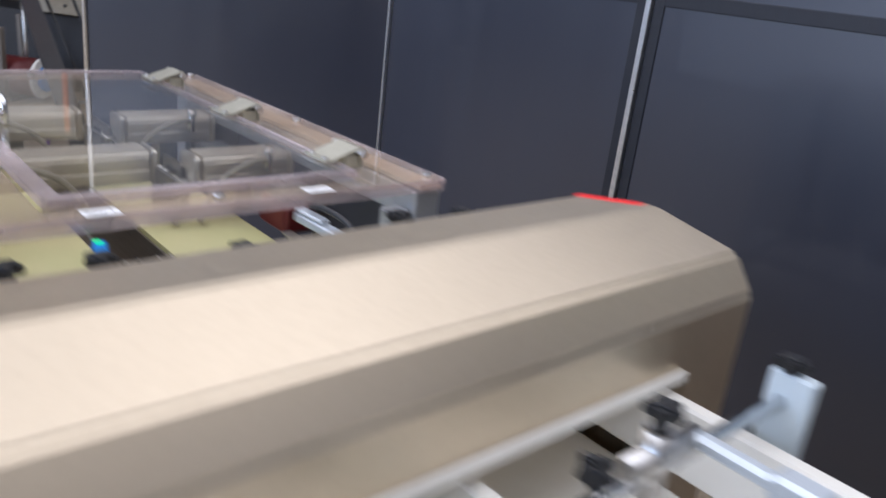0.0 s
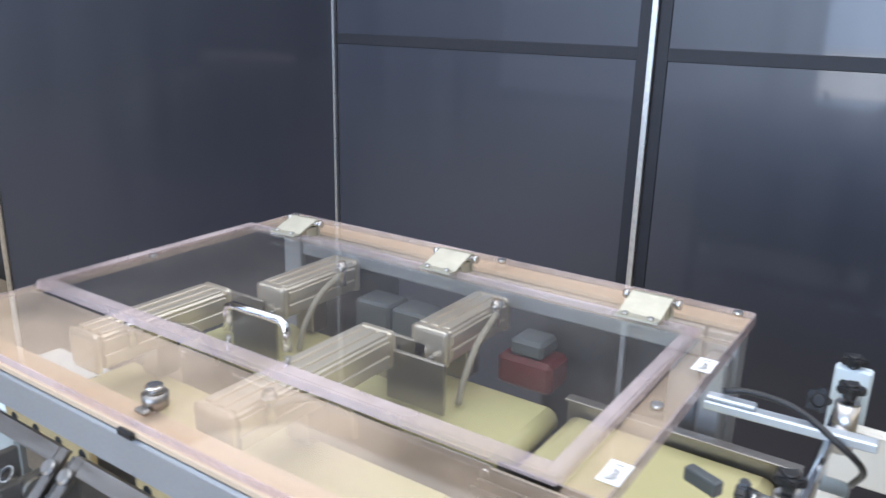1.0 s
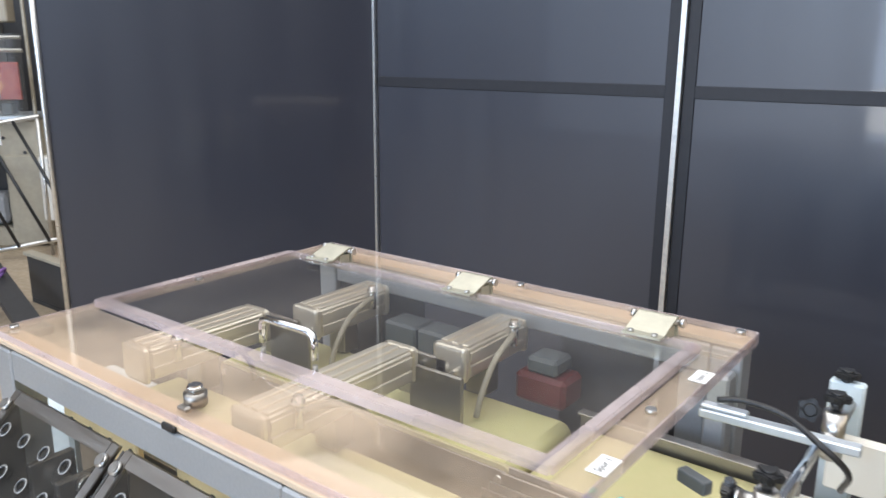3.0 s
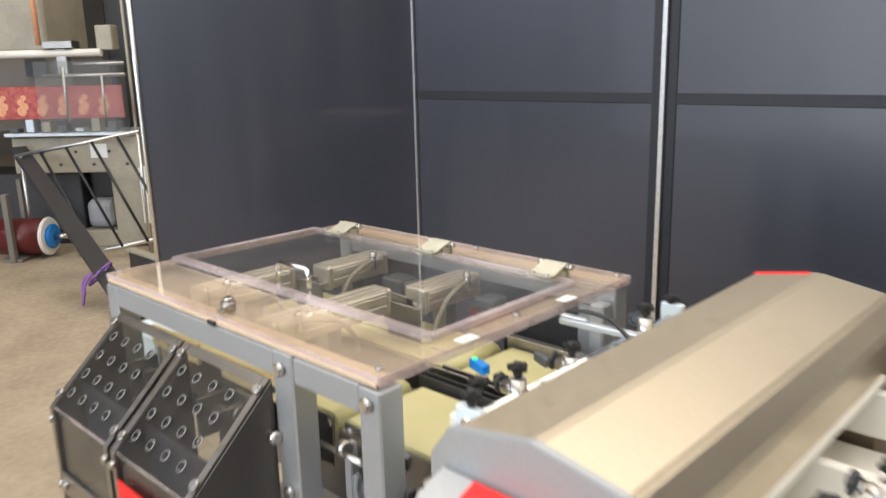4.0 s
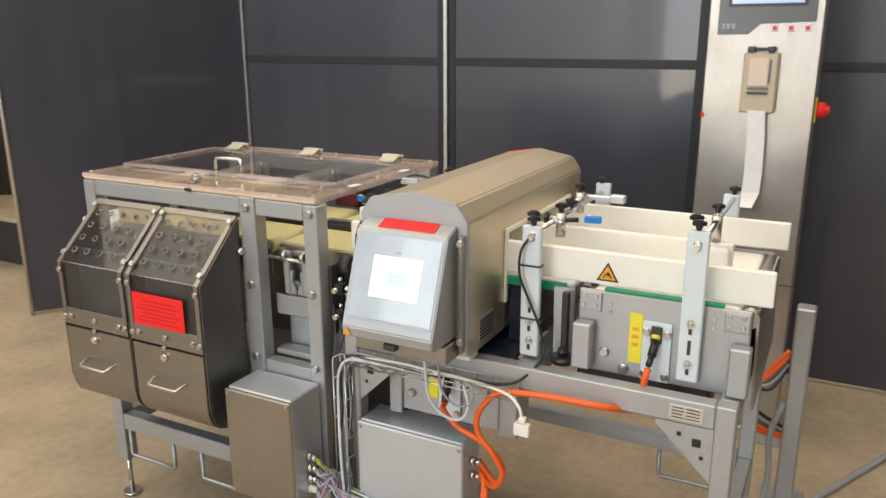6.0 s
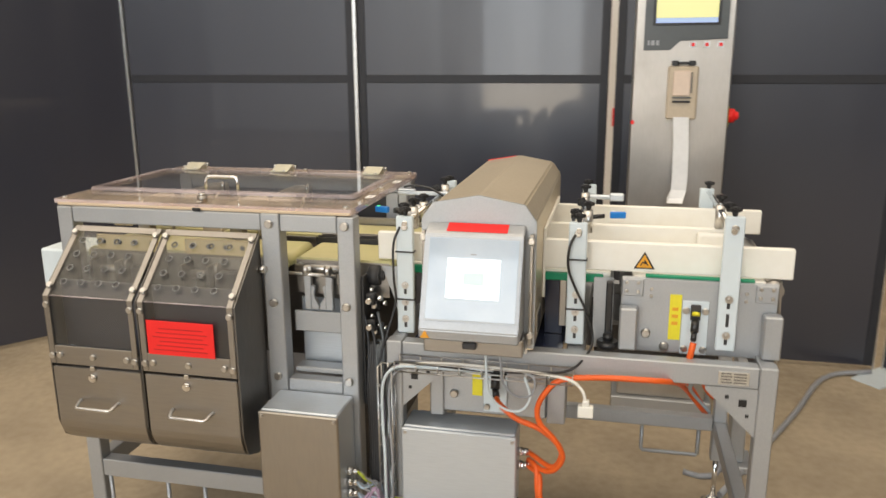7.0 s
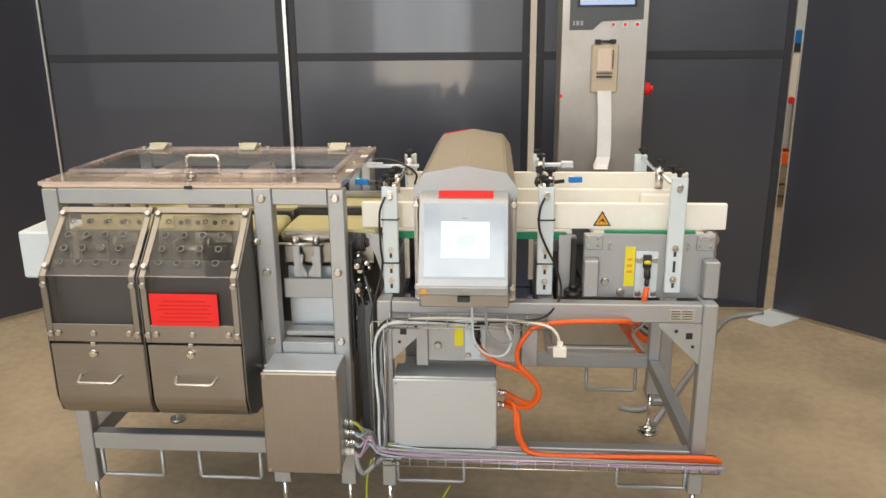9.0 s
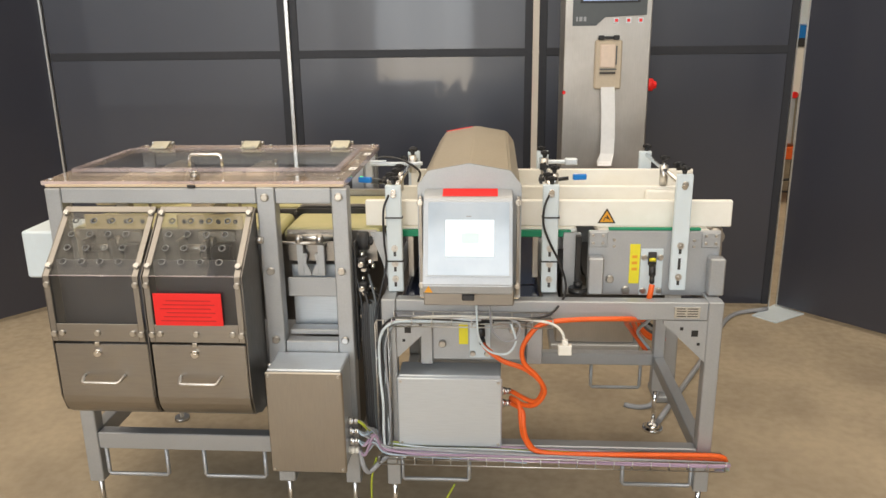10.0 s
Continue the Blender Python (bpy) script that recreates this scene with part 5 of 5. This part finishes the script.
for k in range(18):
    dy, dz = -0.043 - 0.052 * random.random(), 0.008 + 0.024 * random.random()
    gz = (0.34, 0.375, 0.41, 0.445)[k % 4]
    end = 2.1 if k % 3 else 1.5 + 0.5 * random.random()
    wob = [0.008 * (random.random() - 0.5) for _ in range(6)]
    path = [(0.97, -0.0855, gz), (0.99, -0.09 - 2 * wob[0], gz - 0.01), (1.012 + 0.014 * random.random(), dy, 0.35 + 0.05 * random.random()), (1.06, dy + wob[0], 0.322 + dz), (1.2, dy + wob[1], 0.312 + dz + wob[4]),
            (1.38, dy + wob[2], 0.31 + dz + wob[5]), (1.38 + (end - 1.38) * 0.5, dy + wob[3], 0.309 + dz * 0.6), (end, dy + wob[4], 0.307 + dz * 0.4)]
    if end == 2.1:
        path += [(2.135, -0.06 + wob[0], 0.3), (2.14 + wob[1], -0.045, 0.275), (2.11, -0.03 + wob[2], 0.262)]
    cable(path, (0.0028, 0.0036, 0.0046)[k % 3], SHEATHS[k % 8], "thin sheathed cable in the wire tray")
for k in range(10):
    x = 1.038 + 0.036 * random.random()
    dy = -0.046 - 0.025 * random.random()
    mat = (M_GREY_CABLE, M_WHITE_COLD, M_BEZEL, M_BLACK, M_GREY_CABLE, M_LILAC, M_DARK, M_GREY_CABLE, M_WHITE_COLD, M_BLACK)[k]
    end = 1.2 + 0.38 * random.random()
    w1, w2 = 0.012 * (random.random() - 0.5), 0.016 * (random.random() - 0.5)
    cable([(1.12, dy - 0.01, 0.315), (1.06, dy, 0.325), (x, dy, 0.38), (x + w1, dy - 0.012, 0.5), (x + w2, dy, 0.62), (x, dy, 0.72 + w1), (x + 0.035 + w1, dy - 0.01, 0.78 + w2), (1.16, dy - 0.01 + w1, 0.787 + w2), (end, dy, 0.782 + w1)], 0.0026 + 0.001 * (k % 3), mat, "thin sheathed cable rising in the upright tray")
for k in range(11):
    x = 0.985 + 0.0065 * (k * 7 % 11)
    cable([(x - 0.03, 0.05, 0.92 - 0.03 * k), (x - 0.005, 0.02, 0.8), (x, -0.01, 0.68), (x + 0.006, -0.02, 0.52), (x + 0.01, -0.03, 0.4), (1.04, -0.05, 0.34)], 0.0045, (M_BLACK, M_BEZEL, M_DARK)[k % 3], "dark hose hanging between the two machines")
cable([(0.972, -0.0855, 0.34), (0.985, -0.1, 0.29), (1.0, -0.09, 0.265), (1.03, -0.07, 0.285), (1.06, -0.06, 0.31)], 0.008, M_GREY_CABLE, "thick grey cable drooping from the steel box")
white = thing("white_plug_cable", (1.6, -0.09, 0.69), "white data cable with hanging plug", "cable")
part("lead", hose(bmesh.new(), [(1.1, -0.075, 0.785), (1.25, -0.085, 0.803), (1.45, -0.09, 0.8), (1.56, -0.095, 0.79), (1.6, -0.1, 0.765), (1.611, -0.1, 0.73)], 0.0042), M_WHITE, white)
part("plug", blocks((1.592, 1.632, -0.11, -0.09, 0.69, 0.722), (1.603, 1.621, -0.108, -0.092, 0.7222, 0.738), bevel=0.002), M_WHITE, white)
cable([(1.345, -0.11, 0.885), (1.348, -0.11, 0.82), (1.355, -0.105, 0.74), (1.39, -0.1, 0.695), (1.44, -0.1, 0.69), (1.465, -0.1, 0.73), (1.45, -0.095, 0.785)], 0.0036, M_WHITE_COLD, "pale cable hanging in a loop under the terminal")
cable([(1.385, -0.11, 0.885), (1.387, -0.11, 0.83), (1.395, -0.11, 0.77), (1.43, -0.11, 0.735), (1.47, -0.1, 0.74), (1.475, -0.1, 0.785), (1.44, -0.09, 0.8)], 0.0032, M_GREY_CABLE, "pale cable hanging in a loop under the terminal")
cable([(1.57, 0.04, 1.16), (1.55, 0.02, 1.12), (1.548, 0.02, 1.06), (1.57, 0.024, 1.0), (1.6, 0.02, 0.94), (1.62, 0.015, 0.87), (1.605, -0.02, 0.83), (1.55, -0.06, 0.795), (1.4, -0.07, 0.79)], 0.0036, M_BLACK, "black sensor cable tied to the upright bar")
cable([(1.075, 0.04, 1.15), (1.058, 0.03, 1.1), (1.058, 0.028, 1.0), (1.062, 0.028, 0.93), (1.045, 0.0, 0.85), (1.03, -0.04, 0.76), (1.035, -0.05, 0.6)], 0.0036, M_BLACK, "black sensor cable tied to the upright bar")
cable([(1.02, -0.06, 0.3), (1.0, -0.06, 0.2), (1.01, -0.05, 0.05), (1.08, -0.02, 0.008), (1.15, 0.0, 0.008), (1.22, 0.03, 0.06), (1.27, 0.03, 0.15)], 0.0035, M_YG, "loose yellow and green earth wire touching the floor")
cable([(2.1, 0.75, 0.012), (2.5, 1.5, 0.012), (2.75, 2.0, 0.012), (3.0, 2.12, 0.02)], 0.012, M_GREY_CABLE, "grey cable lying on the concrete floor")
for k, (m, lab) in enumerate(((M_ORANGE, "orange servo cable"), (M_ORANGE, "orange servo cable"), (M_BEZEL, "dark cable"), (M_GREY_CABLE, "grey cable"), (M_BLACK, "black cable"))):
    o = 0.016 * k
    cable([(2.15, 1.0, 0.6 - o), (2.1, 0.985 - o * 0.5, 0.53 - o), (2.045 - o * 0.4, 0.96, 0.43 + o * 0.7), (2.035 - o * 0.3, 0.95, 0.37 + o), (2.08, 0.955, 0.31 + o), (2.155, 0.975, 0.29 + o * 0.6)], 0.0085 if k < 2 else 0.006, m, lab + " looping from the support post behind the table")
cable([(2.15, 0.965, 0.42), (2.12, 0.95, 0.3), (2.13, 0.93, 0.15), (2.11, 0.9, 0.03), (2.05, 0.88, 0.01), (1.98, 0.9, 0.01)], 0.011, M_GREY_CABLE, "grey ribbed cable hanging down the support post")


def air_valve(x, y, z):
    v = thing("air_valve", (x, y, z - 0.02), "small chromed air valve with black body", "valve", "air valves on the machine side")
    part("body", blocks((x - 0.014, x + 0.014, y - 0.014, y + 0.014, z - 0.018, z + 0.018), bevel=0.003), M_BLACK, v)
    part("nipple", rods(((x, y - 0.014, z), (x, y - 0.034, z), 0.009), ((x + 0.014, y, z), (x + 0.034, y - 0.004, z + 0.004), 0.008), ((x, y, z + 0.018), (x, y, z + 0.034), 0.007), bevel=0.0015), M_CHROME, v)


mount = thing("valve_rail", (0.972, 0.08, 0.6), "rail with valves on the machine side, coloured dark for the shaded gap", "bracket")
# Rail coloured dark to carry the shade of the gap.
part("rail", blocks((0.958, 0.966, 0.03, 0.14, 0.6, 1.0), bevel=0.002), M_DARK, mount)
part("motor", rods(((0.967, 0.09, 0.99), (1.0, 0.09, 0.99), 0.03), ((1.0, 0.09, 0.99), (1.012, 0.09, 0.99), 0.015), bevel=0.003), M_DARK, mount)
for vy, vz in ((0.05, 0.93), (0.1, 0.9), (0.05, 0.85), (0.1, 0.82), (0.05, 0.76), (0.1, 0.73), (0.05, 0.68)):
    air_valve(0.982, vy, vz)

# ---- machine standing behind the gap between the angled panels ----
back = thing("filling_machine", (4.15, 5.2, 0.0), "grey and white filling machine with orange tray behind the panels", "machine")
for lx in (3.75, 4.13, 4.5):
    part("leg", blocks((lx, lx + 0.04, 5.0, 5.04, 0.0, 0.5), bevel=0.003), M_DARK, back)
part("cross_bar", rods(((3.75, 5.0, 0.2), (4.54, 5.0, 0.26), 0.012), ((3.75, 5.0, 0.12), (4.54, 5.0, 0.1), 0.01)), M_DARK, back)
part("tray", blocks((3.7, 4.6, 4.95, 5.3, 0.42, 0.53), bevel=0.006), M_ORANGE, back, "orange tray")
part("body", blocks((3.7, 4.6, 5.02, 5.5, 0.54, 1.0), bevel=0.01), M_CREAM, back)
part("door", blocks((3.72, 4.1, 5.0, 5.019, 0.56, 0.98), (4.12, 4.58, 5.0, 5.019, 0.56, 0.98), bevel=0.004), M_BOX, back)
part("red_knob", rods(((4.08, 5.0, 1.0), (4.08, 4.97, 1.0), 0.03), ((4.3, 5.0, 1.02), (4.3, 4.97, 1.02), 0.03), bevel=0.004), M_RED, back)
part("upper_body", blocks((3.7, 4.6, 5.05, 5.5, 1.001, 1.42), bevel=0.01), M_WHITE, back)
part("dark_band", blocks((3.7, 4.6, 5.04, 5.5, 1.421, 1.49), bevel=0.004), M_DARK, back)
part("blue_band", blocks((3.7, 4.6, 5.04, 5.5, 1.491, 1.6), bevel=0.004), M_BLUE, back)
part("head", blocks((3.7, 4.6, 5.06, 5.5, 1.601, 2.3), bevel=0.01), M_WHITE_COLD, back)

# ---- packing machine and film behind the partition ----
FAR = dict(base=(-5.6, 2.2, 0.0), rz=41.3)
pack = thing("packing_machine", FAR["base"], "cream enamelled packing machine with clear guards behind the partition", "machine", rz=FAR["rz"])
part("body", blocks((-0.75, 0.46, 0.1, 0.7, 0.72, 1.06), bevel=0.01), M_CREAM, pack)
part("leg_panel", blocks((0.17, 0.5, 0.08, 0.6, 0.02, 0.78), bevel=0.012), M_CREAM, pack)
part("foot_panel", blocks((-0.2, 0.17, 0.1, 0.6, 0.0, 0.16), bevel=0.01), M_CREAM, pack)
part("side_box", blocks((0.5, 0.66, -0.05, 0.3, 0.25, 0.78), bevel=0.01), M_WHITE, pack)
part("paper_sign", blocks((0.0, 0.16, 0.0985, 0.0995, 0.86, 0.99), bevel=0.0), M_PAPER, pack, "blank white paper sign")
# Black plate and dark blocks added to paint the shadow under the machine.
part("recess_shade_plate", blocks((-0.2, 0.165, 0.4, 0.42, 0.165, 0.715), bevel=0.0), M_BLACK, pack)
part("under_shade_block", blocks((-1.6, -0.21, 0.25, 0.9, 0.0, 0.7), bevel=0.01), M_DARK, pack, "dark block added for the shadow under the machine")
part("rear_shade_block", blocks((-0.2, 2.2, 0.95, 1.1, 0.0, 0.95), bevel=0.01), M_DARK, pack)
part("film_sack", blocks((-0.15, 0.12, 0.15, 0.38, 0.17, 0.45), bevel=0.07, seg=3), M_GREY_CABLE, pack, "crumpled pale sack")
# Plain dark block closing off the background.
part("rear_block", blocks((-0.19, 1.4, 1.1, 1.9, 0.96, 2.7), bevel=0.02), M_DARK, pack, "plain dark block behind the machine")
for k in range(7):
    part("fitting_box", blocks((-0.68 + k * 0.155, -0.6 + k * 0.155, -0.01, 0.09, 1.115, 1.15 + 0.03 * (k * 3 % 4)), bevel=0.006), (M_BEZEL, M_BOX, M_CREAM)[k % 3], pack)
    part("bolt_head", rods(((-0.62 + k * 0.16, 0.099, 0.8 + 0.12 * (k % 2)), (-0.62 + k * 0.16, 0.09, 0.8 + 0.12 * (k % 2)), 0.014), seg=10), M_DARK, pack)
part("upper_housing", blocks((-1.6, -0.38, 0.3, 1.1, 1.85, 2.9), bevel=0.015), M_CREAM, pack)
part("upper_slot", blocks((-0.62, -0.42, 0.292, 0.299, 1.62, 1.78), bevel=0.0), M_DARK, pack)
part("lower_housing", blocks((-1.6, -0.2, 0.35, 1.0, 1.1, 1.84), bevel=0.015), M_HALL, pack)
part("shelf", blocks((-0.75, 0.45, 0.0, 0.5, 1.075, 1.11), bevel=0.004), M_BOX, pack)
for px in (0.42, 0.5):
    part("upright", blocks((px, px + 0.025, 0.15, 0.175, 1.06, 2.6), bevel=0.004), M_CREAM, pack)
part("white_pipe", rods(((-1.2, 0.1, 1.82), (0.22, 0.1, 1.82), 0.035)), M_WHITE, pack)
part("orange_pipe", rods(((-0.41, 0.2, 1.9), (-0.41, 0.2, 2.8), 0.025)), M_FILM_PRINT, pack, "peach coloured upright pipe")
part("control_head", blocks((0.18, 0.33, 0.1, 0.25, 1.84, 2.06), bevel=0.01), M_CREAM, pack)
part("chrome_mount", blocks((-0.3, -0.02, 0.05, 0.2, 1.86, 1.93), (-0.2, -0.1, 0.08, 0.16, 1.6, 1.86), bevel=0.006), M_SHEET, pack)
part("tie_bar", rods(((-0.3, 0.0, 1.62), (0.46, 0.0, 1.62), 0.016), ((0.0, 0.0, 1.72), (0.46, 0.0, 1.72), 0.014), ((-0.1, -0.02, 1.2), (-0.1, -0.02, 1.7), 0.015), ((0.25, -0.02, 1.25), (0.25, -0.02, 1.62), 0.012)), M_ALU, pack)
part("guard", blocks((-0.35, 0.48, -0.06, -0.055, 1.1, 1.75), bevel=0), M_PANE, pack, "clear plastic guard", shadow=False)
part("blue_sign", blocks((0.5, 0.58, 0.14, 0.149, 1.85, 2.12), bevel=0.002), M_BLUE, pack)
part("blue_sign_face", blocks((0.51, 0.57, 0.136, 0.1395, 1.87, 2.1), bevel=0), M_PAPER, pack)
film = thing("film_web", FAR["base"], "red printed packaging film running through the machine", "film", rz=FAR["rz"])
part("web", prism(bmesh.new(), [(-0.02, 1.24), (-0.02, 1.52), (-0.01, 1.53), (0.0, 1.53), (0.0, 1.235)], -1.2, 0.42, "x"), M_FILM, film)
for k in range(8):
    blob = bmesh.new()
    for j in range(4):
        rod(blob, (-1.1 + k * 0.19 + 0.03 * (j % 2), -0.0206, 1.31 + 0.04 * j), (-1.1 + k * 0.19 + 0.03 * (j % 2), -0.0226 - 0.0004 * j, 1.31 + 0.04 * j), 0.045 - 0.006 * j, 9)
    part("print_patch", blob, M_FILM_PRINT, film)
roll = thing("film_roll", FAR["base"], "dark red film roll with white core ring and blue hub", "film roll", rz=FAR["rz"])
part("roll", rods(((-0.75, -0.3, 0.2), (-0.3, -0.3, 0.2), 0.165), seg=28, bevel=0.01), M_ROLL, roll)
part("ring", rods(((-0.2995, -0.3, 0.2), (-0.27, -0.3, 0.2), 0.175), seg=28, bevel=0.008), M_WHITE, roll)
part("hub", rods(((-0.2695, -0.3, 0.2), (-0.23, -0.3, 0.2), 0.11), seg=24, bevel=0.008), M_BLUE, roll)
part("axle", rods(((-0.2295, -0.3, 0.2), (-0.1, -0.3, 0.2), 0.025)), M_SCREW, roll)
part("stand", blocks((-0.55, -0.5, -0.52, -0.46, 0.0, 0.62), (-0.62, -0.58, -0.14, -0.1, 0.0, 0.7), (-0.62, -0.45, -0.5, -0.12, 0.0, 0.03), bevel=0.004), M_HALL, roll)
rack = thing("slat_rack", FAR["base"], "sloping rack of black bars between pale rails", "rack", rz=FAR["rz"])
part("top_rail", rods(((-0.55, -0.2, 0.92), (0.62, -0.2, 1.12), 0.018)), M_ALU, rack)
part("low_rail", rods(((0.0, -0.35, 0.03), (0.75, -0.35, 0.17), 0.018)), M_ALU, rack)
for k in range(5):
    a = (-0.3 + k * 0.24, -0.22, 0.955 + k * 0.042)
    b = (0.18 + k * 0.24, -0.37, 0.06 + k * 0.045)
    part("bar", rods((a, b, 0.013), seg=8), M_BLACK, rack)
part("rail_post", rods(((-0.5, -0.2, 0.0), (-0.5, -0.2, 0.93), 0.015)), M_ALU, rack)
part("rail_post", rods(((0.6, -0.2, 0.0), (0.6, -0.2, 1.115), 0.015)), M_ALU, rack)
boom = thing("black_beam", (-4.5, 1.63, 0.0), "long flat black steel beam sloping down to the floor", "beam")
a, b = Vector((-6.07, 1.78, 0.97)), Vector((-3.3, 1.45, 0.07))
bm = blocks((-0.02, 0.02, -0.07, 0.07, -0.5, 0.5), bevel=0.0)
bm.transform(Matrix.Translation((a + b) / 2) @ (b - a).to_track_quat("Z", "X").to_matrix().to_4x4() @ Matrix.Diagonal((1, 1, (b - a).length, 1)))
part("beam", bm, M_DARK, boom)
part("foot", blocks((-3.4, -3.2, 1.35, 1.55, 0.0, 0.05), bevel=0.004), M_DARK, boom)
ribbon = thing("purple_ribbon", (-3.75, 1.47, 0.0), "purple ribbon knotted round the beam with hanging ends", "ribbon")
part("knot", hose(bmesh.new(), [(-3.75 + 0.04 * math.cos(j), 1.46 + 0.085 * math.sin(j), 0.235 + 0.07 * math.sin(j + 0.6)) for j in (0, 1, 2, 3, 4, 5, 6.2)], 0.011), M_PURPLE, ribbon)
part("end", hose(bmesh.new(), [(-3.77, 1.4, 0.25), (-3.8, 1.35, 0.18), (-3.79, 1.34, 0.08), (-3.8, 1.33, 0.02)], 0.011), M_PURPLE, ribbon)
part("end", hose(bmesh.new(), [(-3.74, 1.4, 0.25), (-3.7, 1.33, 0.2), (-3.69, 1.31, 0.12)], 0.01), M_PURPLE, ribbon)
tray = thing("dark_trough", (-3.3, 2.2, 0.0), "dark open trough with pale rim standing on the floor", "trough")
part("trough", blocks((-3.9, -2.7, 1.75, 2.6, 0.0, 0.03), (-3.9, -2.7, 1.75, 1.79, 0.031, 0.32), (-3.9, -2.7, 2.56, 2.6, 0.031, 0.32), bevel=0.004), M_DARK, tray)
part("rim", blocks((-3.92, -2.68, 1.735, 1.8, 0.321, 0.345), bevel=0.004), M_CREAM, tray)
